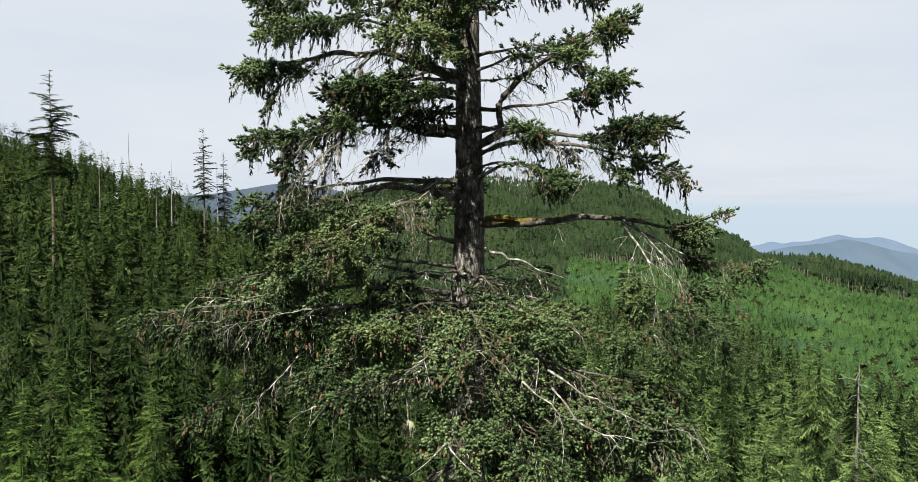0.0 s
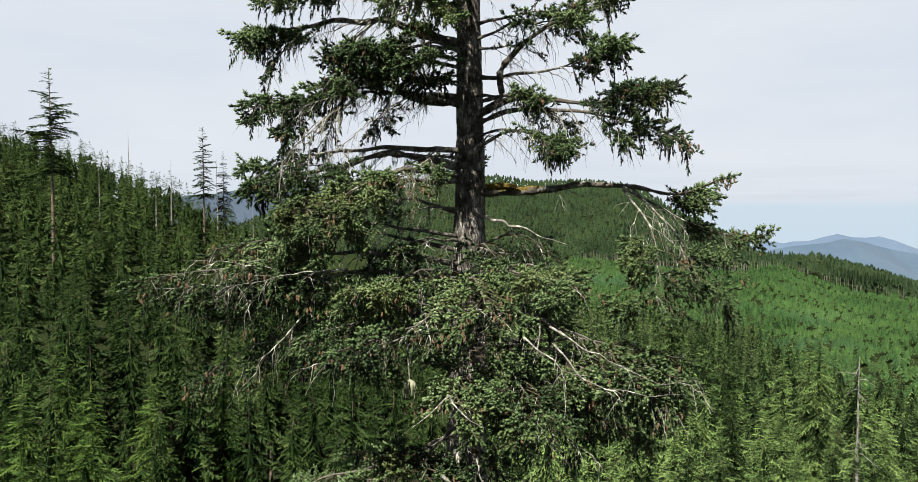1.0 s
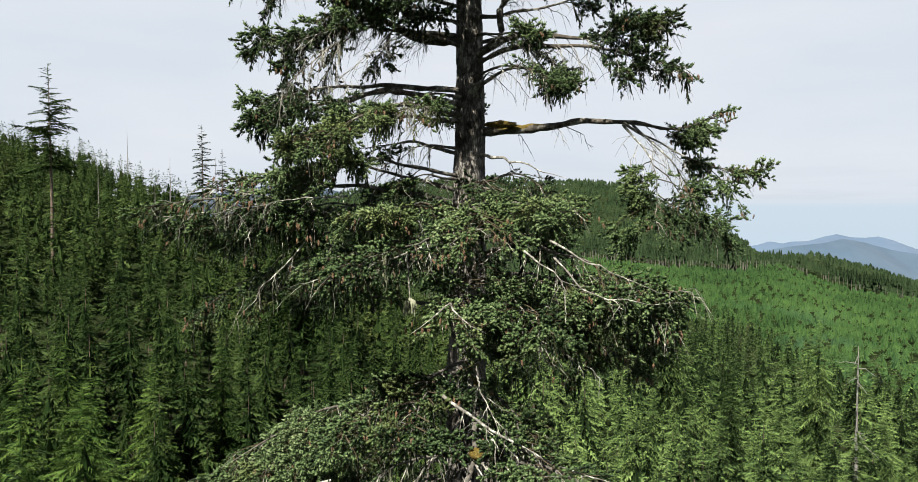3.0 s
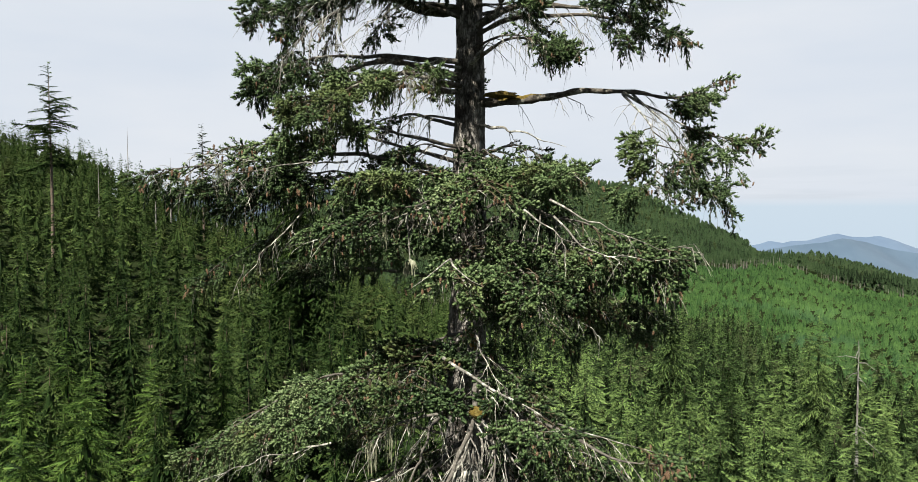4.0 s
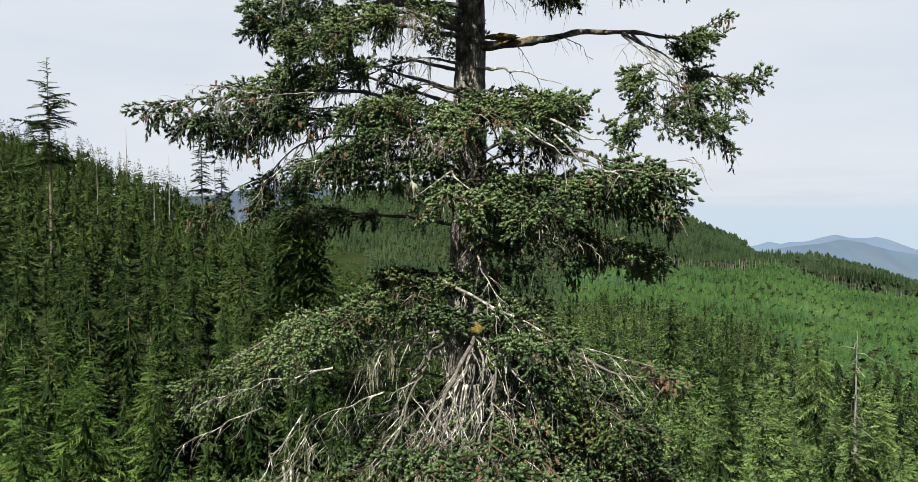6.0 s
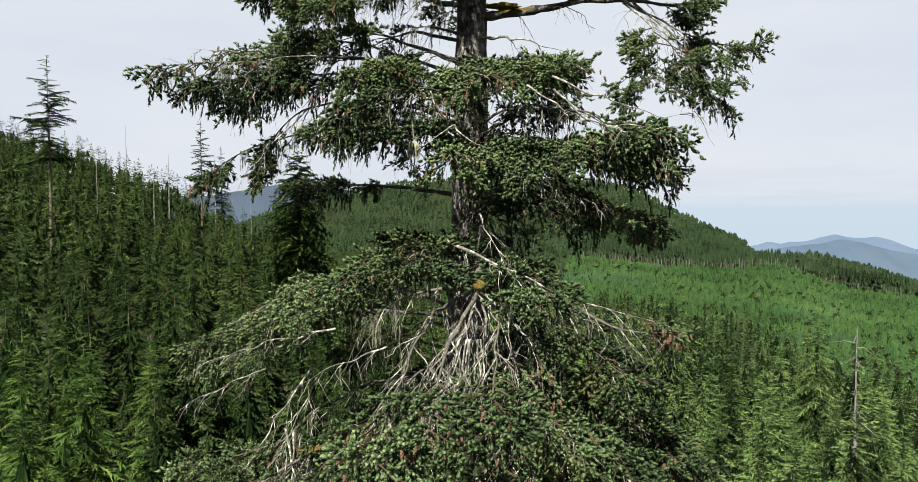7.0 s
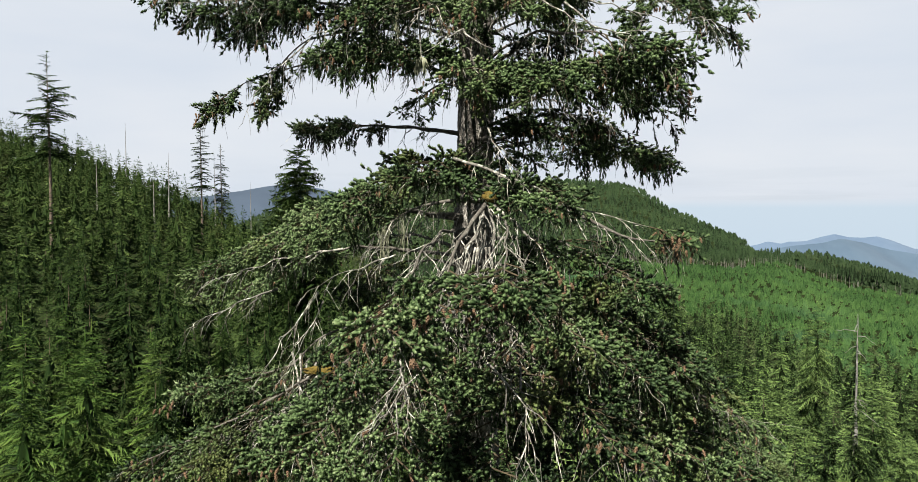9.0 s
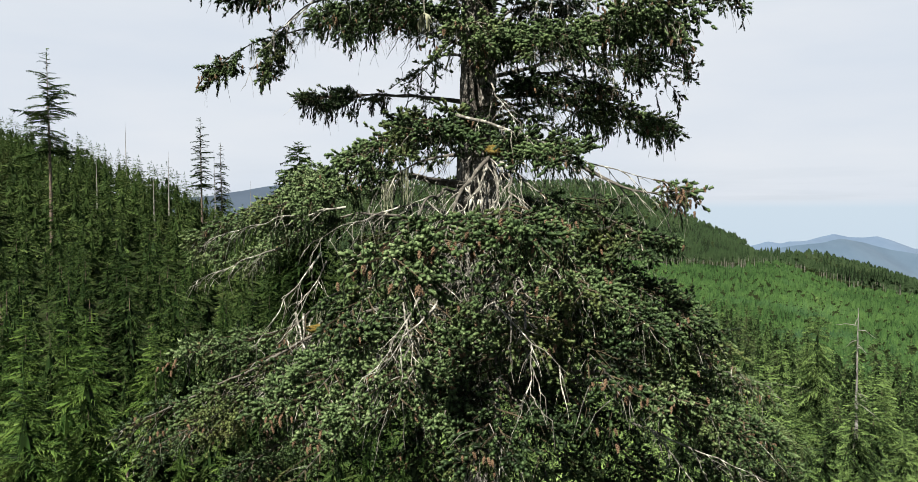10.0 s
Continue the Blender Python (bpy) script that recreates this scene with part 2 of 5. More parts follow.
def thing(name, label, category, group="", kind=""):
    return tagged(new(name), label, category, group, kind)


# ---- ground ----
COARSE = np.array([-0.80, -0.55, -0.38, -0.22, 0.0, 0.20, 0.40, 0.58, 0.80])
RANGES = np.array([0, 40, 80, 200, 400, 500, 700, 1000, 1300, 1800, 2600, 5000.0])
NEAR = np.stack([
    np.array([0, 0, 3, 24, 70, 84, 60]),
    np.array([0, 0, 0, 16, 47, 60, 45]),
    np.array([0, -2, -2, 6, 25, 16, -12]),
    np.array([0, -4, -4, -5, -4, -22, -42]),
    np.array([0, -5, -6, -10, -36, -44, -50]),
    np.array([0, -6, -9, -22, -46, -50, -50]),
    np.array([0, -7, -12, -30, -47, -52, -53]),
    np.array([0, -7, -13, -30, -50, -58, -70]),
    np.array([0, -8, -14, -34, -56, -66, -84.0]),
])
# the slope's crest, the foot of the cut stand, the shoulder and the top of the round hill, each as (side / ahead, height)
PROFILES = {
    4: [(-0.8, 70), (-0.6, 56), (-0.5, 47), (-0.45, 39), (-0.41, 35), (-0.37, 30), (-0.34, 25), (-0.294, 13), (-0.25, 8), (-0.22, -3), (0, -36), (0.2, -46), (0.4, -47), (0.58, -50), (0.8, -56)],
    5: [(-0.8, 84), (-0.6, 67), (-0.5, 55), (-0.45, 43), (-0.41, 33), (-0.37, 21), (-0.34, 10), (-0.294, -4), (-0.22, -22), (0, -44), (0.2, -50), (0.4, -52), (0.58, -58), (0.8, -66)],
    7: [(-0.8, 30), (-0.55, 20), (-0.38, -40), (-0.22, -50), (0, -45), (0.165, -38), (0.265, -43), (0.32, -47), (0.357, -53), (0.418, -49), (0.44, -55), (0.51, -75), (0.6, -86), (0.8, -106)],
    8: [(-0.8, 10), (-0.55, 0), (-0.38, -60), (-0.22, -45), (0, 0), (0.2, 2), (0.265, -24), (0.32, -40), (0.357, -47), (0.395, -60), (0.418, -62), (0.44, -61), (0.472, -57), (0.51, -71), (0.549, -84), (0.587, -101), (0.8, -190)],
    9: [(-0.8, -40), (-0.38, -80), (-0.22, 25), (-0.16, 56), (-0.11, 72), (0, 91), (0.05, 95), (0.09, 79), (0.165, 86), (0.2, 80), (0.22, 74), (0.242, 58), (0.28, 16), (0.319, -13), (0.357, -40), (0.395, -76), (0.45, -140), (0.8, -220)],
    10: [(-0.8, -250), (-0.38, -250), (-0.22, -150), (0, -60), (0.2, -60), (0.4, -250), (0.8, -300)],
    11: [(-0.8, -440), (0.8, -440)],
}
FINE = np.linspace(-0.80, 0.80, 81)
BEARINGS = np.arctan(FINE)
HEIGHTS = np.stack([np.interp(FINE, *zip(*PROFILES[j])) if j in PROFILES else np.interp(FINE, COARSE, NEAR[:, j]) for j in range(len(RANGES))], 1)


def ground_at(x, y):
    """Height of the land: a slope up to one side, a valley, a wooded hill behind it."""
    x, y = np.asarray(x, float), np.asarray(y, float)
    ang, edge = np.arctan2(x, y), BEARINGS[-1]
    ang = np.where(np.abs(ang) > edge, np.sign(ang) * edge * (math.pi - np.abs(ang)) / (math.pi - edge), ang)
    r = np.hypot(x, y) * np.cos(ang)
    i = np.clip(np.searchsorted(BEARINGS, ang, side="right") - 1, 0, len(BEARINGS) - 2)
    j = np.clip(np.searchsorted(RANGES, r, side="right") - 1, 0, len(RANGES) - 2)
    u = (ang - BEARINGS[i]) / (BEARINGS[i + 1] - BEARINGS[i])
    u = u * u * (3 - 2 * u)
    w = np.clip((r - RANGES[j]) / (RANGES[j + 1] - RANGES[j]), 0, 1)
    near = HEIGHTS[i, j] * (1 - u) + HEIGHTS[i + 1, j] * u
    far = HEIGHTS[i, j + 1] * (1 - u) + HEIGHTS[i + 1, j + 1] * u
    wave = np.sin(x * 0.021 + 1.3) * np.sin(y * 0.017) + 0.5 * np.sin(x * 0.055 + y * 0.043)
    return near * (1 - w) + far * w + wave * np.clip(r / 400, 0, 1.6) * 1.6


def build_ground():
    rad = np.concatenate([[0.001, 0.5], np.geomspace(6, 4900, 110)])
    ang = np.linspace(-math.pi, math.pi, 241)[:-1]
    R, A = np.meshgrid(rad, ang, indexing="ij")
    x, y = R * np.sin(A), R * np.cos(A)
    z = ground_at(x, y)
    m = len(ang)
    i, j = np.meshgrid(np.arange(len(rad) - 1), np.arange(m), indexing="ij")
    p, q, r, s = i * m + j, (i + 1) * m + j, (i + 1) * m + (j + 1) % m, i * m + (j + 1) % m
    b = Buf()
    b.add(np.stack([x, y, z], -1).reshape(-1, 3), np.concatenate([np.stack([p, q, r], -1).reshape(-1, 3), np.stack([p, r, s], -1).reshape(-1, 3)]), 0.5)
    b.add([(0, 0, 0)], np.zeros((0, 3)), 0.5)
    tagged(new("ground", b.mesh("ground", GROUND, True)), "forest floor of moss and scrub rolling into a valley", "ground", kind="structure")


build_ground()


def far_ridge(name, mat, dist, x0, x1, crest, base, label, rough, seed):
    """A chain of hills far away: a real slope whose crest height follows crest(x)."""
    rng = np.random.default_rng(seed)
    n, rows = 160, 14
    xs = np.linspace(x0, x1, n)
    top = np.array([crest(x) for x in xs]) + sum(rough / k * np.sin(xs * k * 0.006 + rng.uniform(0, 6)) for k in (1, 2, 3.3, 5.1, 9.7))
    b = Buf()
    verts = []
    for k in range(rows):
        w = k / (rows - 1)
        z = base + (top - base) * (w ** 0.8)
        y = dist - 500 * (1 - w) + 40 * np.sin(xs * 0.01 + 3 * w) + 0 * xs
        z = z + np.where(0 < w < 1, rough * 1.5 * np.sin(xs * 0.013 + 5 * w), 0)
        verts.append(np.stack([xs, y, z], -1))
    i, j = np.meshgrid(np.arange(rows - 1), np.arange(n - 1), indexing="ij")
    p, q, r, s = i * n + j, i * n + j + 1, (i + 1) * n + j + 1, (i + 1) * n + j
    b.add(np.concatenate(verts), np.concatenate([np.stack([p, q, r], -1).reshape(-1, 3), np.stack([p, r, s], -1).reshape(-1, 3)]), 0.5)
    tagged(new(name, b.mesh(name, mat, True)), label, "hills", kind="structure")


def chain(*spots):
    return lambda x: float(np.interp(x, *zip(*spots)))


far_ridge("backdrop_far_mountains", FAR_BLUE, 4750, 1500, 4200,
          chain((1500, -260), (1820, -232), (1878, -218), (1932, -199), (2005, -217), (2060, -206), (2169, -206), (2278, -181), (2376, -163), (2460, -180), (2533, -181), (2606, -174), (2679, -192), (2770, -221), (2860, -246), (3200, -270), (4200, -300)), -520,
          "mountain chain beyond the sea inlet, haze painted as pale glowing blue", 3.5, 3)
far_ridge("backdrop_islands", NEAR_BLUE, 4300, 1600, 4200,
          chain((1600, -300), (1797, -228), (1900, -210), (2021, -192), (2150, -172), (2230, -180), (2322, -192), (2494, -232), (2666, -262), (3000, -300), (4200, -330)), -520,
          "wooded islands below the mountains, haze painted as glowing blue", 4.5, 8)
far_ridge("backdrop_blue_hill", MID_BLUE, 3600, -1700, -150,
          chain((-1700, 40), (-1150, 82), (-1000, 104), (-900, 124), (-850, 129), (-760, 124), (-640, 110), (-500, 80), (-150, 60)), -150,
          "wooded hill with haze painted as dark glowing blue", 2.0, 5)

# ---- forest ----


def frond(rng, detail):
    """A drooping bough of unit length along x: uneven side sprays, longest near its root, fresh pale tips, roots
    darkened as shade.
    """
    b = Buf()
    sag = rng.uniform(0.08, 0.32)
    n = {1: 4, 2: 15, 3: 9}[detail]
    fat = {1: 0.11, 2: 0.030, 3: 0.055}[detail]
    span = {1: 0.42, 2: 0.30, 3: 0.28}[detail]
    for k in range(n):
        s = (k + rng.uniform(0.1, 0.9)) / n if detail > 1 else 0.25 + 0.2 * k + rng.uniform(-0.06, 0.06)
        root = np.array([s * 0.92, rng.normal(0, 0.02), -sag * s * s])
        wide = (span * (1 - s) ** 0.6 * (0.35 + 0.65 * min(1, s * 4)) + 0.08) * rng.uniform(0.5, 1.3)
        for side in (-1, 1):
            if rng.uniform() < 0.10:
                continue
            reach = wide * rng.uniform(0.55, 1.25)
            tip = root + np.array([reach * rng.uniform(0.3, 1.0), side * reach * rng.uniform(0.4, 1.0), -reach * rng.uniform(-0.12, 0.6)])
            a = np.array([fat * rng.uniform(0.6, 1.4), 0, fat * rng.uniform(0.1, 0.8)])
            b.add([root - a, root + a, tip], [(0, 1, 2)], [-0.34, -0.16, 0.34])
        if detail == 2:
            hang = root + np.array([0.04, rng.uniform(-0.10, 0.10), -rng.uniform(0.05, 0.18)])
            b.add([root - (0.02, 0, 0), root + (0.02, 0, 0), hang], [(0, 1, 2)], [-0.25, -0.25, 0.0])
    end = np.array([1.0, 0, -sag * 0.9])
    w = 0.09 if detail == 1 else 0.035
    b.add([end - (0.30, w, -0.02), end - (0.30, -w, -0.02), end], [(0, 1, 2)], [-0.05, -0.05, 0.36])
    return np.concatenate(b.v), np.concatenate(b.f), np.concatenate(b.c)


def star_tier(b, rng, base, z0, z1, radius, points, tint):
    """A ragged skirt of boughs: a low cone whose rim swings in and out, lightened at the rim and darkened inside as
    shade.
    """
    n = points * 2
    a = np.arange(n) * 2 * math.pi / n + rng.uniform(0, 6.3)
    r = radius * np.where(np.arange(n) % 2 == 0, rng.uniform(0.8, 1.25, n), rng.uniform(0.35, 0.6, n))
    z = z0 + (z1 - z0) * np.where(np.arange(n) % 2 == 0, rng.uniform(-0.15, 0.15, n), rng.uniform(0.15, 0.4, n))
    v = np.vstack([np.column_stack([r * np.cos(a), r * np.sin(a), z]), [[0, 0, z1]]]) + base
    k = np.arange(n)
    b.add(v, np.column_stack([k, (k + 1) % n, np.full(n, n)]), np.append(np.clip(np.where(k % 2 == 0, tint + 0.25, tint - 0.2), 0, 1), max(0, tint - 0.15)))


def crown(b, rng, base, height, width, detail, low=0.12, tint=0.35, sparse=1.0, power=0.85, levels=0, core=True, wild=0.0):
    """Whorls of drooping sprays up a stem, thinning towards the leader."""
    base = np.asarray(base, float)
    tiers = {3: 5, 2: 8, 1: 5, 0: 3}[detail]
    inner = {3: 0.30, 2: 0.28, 1: 0.38, 0: 1.0}[detail]
    # on detailed trees these inner cones are near black: painted shade inside the crown
    for k in range(tiers if core else 0):
        w0, w1 = low + (1 - low) * k / tiers, low + (1 - low) * min(1, (k + (1.15 if detail else 1.6)) / tiers)
        if detail > 0 and w1 > 0.84:
            break
        r = width * ((1 - w0) / (1 - low)) ** power * inner * rng.uniform(0.8, 1.15)
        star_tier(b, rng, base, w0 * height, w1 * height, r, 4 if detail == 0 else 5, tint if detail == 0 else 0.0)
    if detail > 0:
        fronds = [frond(rng, detail) for _ in range(4 if detail == 2 else 3)]
        levels = levels or {3: 15, 2: 30, 1: 13}[detail]
        for k in range(levels):
            w = low + (1 - low) * min(0.99, max(0, k + rng.uniform(0, 0.8) + wild * rng.normal()) / levels)
            reach = (width * ((1 - w) / (1 - low)) ** power + (0.10 if detail == 1 else 0.035) * width) * (rng.uniform(0.6, 1.12) if wild > 0 else 1.0)
            count = max(3, int({3: 11, 2: 11, 1: 10}[detail] * sparse * rng.uniform(0.7, 1.3) * (0.45 + 0.55 * (1 - w))))
            for _ in range(count):
                a = rng.uniform(0, 2 * math.pi)
                ln = reach * rng.uniform(0.45 - 0.15 * (wild > 0), 1.2)
                up = min(0.995, max(low, w + rng.normal(0, 0.55) * (1 - low) / levels))
                lift = rng.uniform(-0.30, 0.12) + 0.55 * w ** 3 if wild > 0 else rng.uniform(-0.85, -0.10) + 0.70 * w ** 3
                v, f, c = fronds[rng.integers(len(fronds))]
                ca, sa, cl, sl = math.cos(a), math.sin(a), math.cos(lift), math.sin(lift)
                x, y, z = v[:, 0] * cl - v[:, 2] * sl, v[:, 1], v[:, 0] * sl + v[:, 2] * cl
                out = np.stack([x * ca - y * sa, x * sa + y * ca, z], -1) * ln + (0, 0, up * height * 0.985)
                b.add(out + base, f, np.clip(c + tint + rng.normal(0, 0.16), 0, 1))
        for _ in range(10 if wild == 0 else 0):
            w, a = rng.uniform(0.82, 0.985), rng.uniform(0, 2 * math.pi)
            v, f, c = fronds[rng.integers(len(fronds))]
            ln, lift = width * (1.25 * (1 - w) / (1 - low) + 0.05), rng.uniform(-0.3, 0.5)
            x, z = v[:, 0] * math.cos(lift) - v[:, 2] * math.sin(lift), v[:, 0] * math.sin(lift) + v[:, 2] * math.cos(lift)
            out = np.stack([x * math.cos(a) - v[:, 1] * math.sin(a), x * math.sin(a) + v[:, 1] * math.cos(a), z], -1) * ln + (0, 0, w * height)
            b.add(out + base, f, np.clip(c + tint + rng.normal(0, 0.12), 0, 1))
    top = base + (0, 0, height)
    b.tube([top - (0, 0, height * 0.06), top - (0, 0, height * 0.012)], [(0.12 if detail == 1 else 0.05) * width / 3, 0.01], 3, tint)


def stem_mesh(height, radius, mat, seed):
    rng = np.random.default_rng(seed)
    b = Buf()
    zs = np.linspace(-1.5, height * 0.97, 9)
    lean = rng.normal(0, 0.06, (9, 2)).cumsum(0) * 0.5
    b.tube(np.column_stack([lean - lean[0], zs]), radius * np.clip(1 - (zs + 1.5) / (height * 1.02), 0, 1) ** 0.9 + 0.02, 7)
    return b.mesh("stem", mat, True)


def tree_kind(name, seed, height, width, detail, mat, label, group, low=0.12, sparse=1.0, power=0.85, tint=0.35, levels=0, core=True, thick=0.012, wild=0.0):
    rng = np.random.default_rng(seed)
    root = thing(name, label, "tree", group)
    part("trunk", stem_mesh(height * (0.84 if core else 1.0), (0.6 if core else 1.0) * thick * height + 0.05, STEM, seed), root)
    b = Buf()
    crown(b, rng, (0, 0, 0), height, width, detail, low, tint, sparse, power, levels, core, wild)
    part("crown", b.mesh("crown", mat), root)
    return root


PLANTED = []


def plant(kind, x, y, turn, size, sink=0.0):
    """Puts a tree of that kind on the ground: the first stands itself, the rest are copies."""
    m = Matrix.Translation((x, y, float(ground_at(x, y)) - sink)) @ Matrix.Rotation(turn, 4, "Z")
    if kind in PLANTED:
        ob = copy_thing(kind, m)
    else:
        PLANTED.append(kind)
        kind.matrix_basis, ob = m, kind
    ob.scale = (size, size, size)
    return ob


def edge_of_young(x, u):
    return 985 - 260 * max(0, u - 0.44) + 20 * math.sin(x * 0.02)


def is_young(x, y):
    """The replanted clearings on the valley's far side, with older belts left between them."""
    u = x / y
    if u < 0.14 or y > edge_of_young(x, u):
        return False
    return y > np.interp(u, [0.14, 0.25, 0.36, 0.41, 0.47, 0.55, 0.66], [600, 560, 535, 450, 300, 250, 240]) + 22 * math.sin(x * 0.06)


def build_forest():
    rng = np.random.default_rng(11)
    near = [tree_kind("hemlock", 20 + k, 24, 4.6, 2, NEAR_FOREST, "drooping dark green western hemlock on the slope", "hemlocks on the slope", low=0.3, sparse=1.0, power=0.7, tint=0.30 + 0.05 * k) for k in range(4)]
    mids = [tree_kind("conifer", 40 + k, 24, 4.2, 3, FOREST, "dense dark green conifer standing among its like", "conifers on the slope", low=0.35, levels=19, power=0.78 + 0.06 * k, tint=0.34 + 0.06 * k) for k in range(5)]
    near_right = [tree_kind("hemlock", 24 + k, 24, 4.9, 2, VALLEY, "yellow-green hemlock with drooping boughs, colour brightened as if sunlit", "hemlocks above the valley", low=0.3, power=0.7, tint=0.30 + 0.06 * k) for k in range(4)]
    mids_right = [tree_kind("conifer", 50 + k, 24, 4.3, 3, VALLEY, "yellow-green conifer above the valley, colour brightened as if sunlit", "conifers above the valley", low=0.35, levels=18, power=0.7 + 0.06 * k, tint=0.26 + 0.06 * k) for k in range(5)]
    stuff = {key: Buf() for key in ("slope", "valley", "young", "hill", "stems")}
    templates = []
    for k in range(6):
        b = Buf()
        crown(b, np.random.default_rng(60 + k), (0, 0, 0), 24, 3.6, 1, 0.20, 0.25, 0.85, 0.70 + 0.05 * k, 15)
        templates.append([np.concatenate(a) for a in (b.v, b.f, b.c)])
    lighter = []
    for k in range(6):
        b = Buf()
        crown(b, np.random.default_rng(70 + k), (0, 0, 0), 24, 3.6, 1, 0.20, 0.25, 0.85, 0.70 + 0.05 * k, 11)
        lighter.append([np.concatenate(a) for a in (b.v, b.f, b.c)])
    small = []
    for k in range(6):
        b = Buf()
        crown(b, np.random.default_rng(80 + k), (0, 0, 0), 24, 3.9, 0, 0.25, 0.2, 1.0, 0.7)
        small.append([np.concatenate(a) for a in (b.v, b.f, b.c)])

    bare_foot = []
    for k in range(4):
        b = Buf()
        crown(b, np.random.default_rng(90 + k), (0, 0, 0), 24, 3.4, 0, 0.52, 0.2, 1.0, 0.7)
        bare_foot.append([np.concatenate(a) for a in (b.v, b.f, b.c)])

    def stamp(key, kinds, x, y, high, wide, tint):
        v, f, c = kinds[rng.integers(len(kinds))]
        a = rng.uniform(0, 6.3)
        ca, sa = math.cos(a), math.sin(a)
        out = np.stack([(v[:, 0] * ca - v[:, 1] * sa) * wide, (v[:, 0] * sa + v[:, 1] * ca) * wide, v[:, 2] * high], -1)
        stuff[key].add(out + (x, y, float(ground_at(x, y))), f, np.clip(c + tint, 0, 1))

    things = 0
    y = 36.0
    while y < 1900:
        step = 6.8 if y < 120 else 9.6 if y < 520 else 8.6 if y < 1000 else 11.5
        reach = 0.66 * y + 10
        for x in np.arange(-reach, reach, step):
            px, py = x + rng.uniform(-0.45, 0.45) * step, y + rng.uniform(-0.45, 0.45) * step
            u, jit, size = px / py, rng.uniform(), rng.uniform(0.66, 1.16)
            if abs(u) > 0.66 or (py < 58 and abs(px) < 22) or (-0.32 < u < -0.17 and py < 84):
                continue
            if (u < -0.12 and 560 < py < 1150) or (u < -0.3 and py > 530) or (u > 0.38 and py > 1450):
                continue
            if 0.28 < u < 0.52 and 98 < py < 215:
                size *= 0.80
            if -0.085 < u < 0.115 and 488 < py < 625 + 12 * math.sin(px * 0.09):
                if jit < 0.35:
                    stamp("young", small, px, py, 0.12 * size, 0.5, 0.3 * jit)
                continue
            patch = 0.5 + 0.5 * math.sin(px * 0.05 + 2 * math.sin(py * 0.031))
            if is_young(px, py):
                for k in range(2):
                    stamp("young", small, px + 3.1 * k, py + 2.7 * k, 0.30 * size, 0.60, 0.06 + 0.32 * rng.uniform())
                continue
            if py < 70 and things < 30:
                plant((near if u < 0 else near_right)[int(jit * 4)], px, py, jit * 40, size * 1.02)
                things += 1
            elif py < 170 and things < 300:
                plant((mids if u < 0 else mids_right)[int(jit * 5)], px, py, jit * 40, size * 1.05)
                things += 1
            elif py < 520 or (u > 0.14 and py < edge_of_young(px, u) - 4):
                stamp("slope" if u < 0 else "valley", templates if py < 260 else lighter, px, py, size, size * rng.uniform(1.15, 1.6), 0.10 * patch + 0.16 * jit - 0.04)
            elif (u > 0.16 and -4 < py - edge_of_young(px, u) < 34) or (-0.085 < u < 0.115 and 620 < py < 655):
                for k in range(2):
                    qx, qy = px + 4.0 * k, py + rng.uniform(-3, 3)
                    stamp("hill", bare_foot, qx, qy, size * 1.05, size * 0.95, 0.12 * patch + 0.2 * jit)
                    g = float(ground_at(qx, qy))
                    if u < 0.46 or jit < 0.25:
                        stuff["stems"].tube([(qx, qy, g - 1), (qx + rng.uniform(-0.5, 0.5), qy, g + rng.uniform(14, 20) * size)], [rng.uniform(0.16, 0.32), 0.12], 4)
            else:
                stamp("hill", small, px, py, size * 0.56, size * 1.30, 0.16 * patch + 0.3 * jit)
        y += step
    for kind in near + mids + near_right + mids_right:
        if kind not in PLANTED:
            for ob in (*kind.children_recursive, kind):
                bpy.data.objects.remove(ob)
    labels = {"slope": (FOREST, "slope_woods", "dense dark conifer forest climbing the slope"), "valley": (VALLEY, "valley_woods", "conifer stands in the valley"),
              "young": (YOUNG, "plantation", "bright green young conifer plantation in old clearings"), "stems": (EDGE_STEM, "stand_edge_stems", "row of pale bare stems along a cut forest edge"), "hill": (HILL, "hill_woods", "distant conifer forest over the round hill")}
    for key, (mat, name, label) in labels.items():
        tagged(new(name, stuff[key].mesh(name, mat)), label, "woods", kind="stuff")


build_forest()


def lone_tree(name, label, x, y, top, width, low, mat, seed, sparse=1.0, power=0.7, tint=0.35, detail=2, levels=0, core=True, thick=0.009, group=""):
    """A tree that stands out, its tip at height top."""
    high = top - float(ground_at(x, y))
    return plant(tree_kind(name, seed, high, width, detail, mat, label, group, low, sparse, power, tint, levels, core, thick, 0.0 if core else 0.7), x, y, 0.0, 1.0)


OLD = "old veteran conifers"
lone_tree("old_conifer", "tall old conifer with open flat boughs over a bare trunk", -103.6, 195, 74.2, 9.4, 0.56, FOREST, 101, 1.0, 0.60, 0.36, detail=2, levels=25, core=False, group=OLD)
lone_tree("old_conifer", "tall thin old conifer with short ragged boughs", -116.6, 350, 74.6, 7.0, 0.40, FOREST, 102, 0.8, 0.42, 0.36, detail=2, levels=36, core=False, group=OLD)
lone_tree("old_conifer", "slender old conifer with drooping boughs", -110.5, 360, 64.2, 6.4, 0.32, FOREST, 103, 1.1, 0.62, 0.34, detail=2, levels=34, core=False, group=OLD)
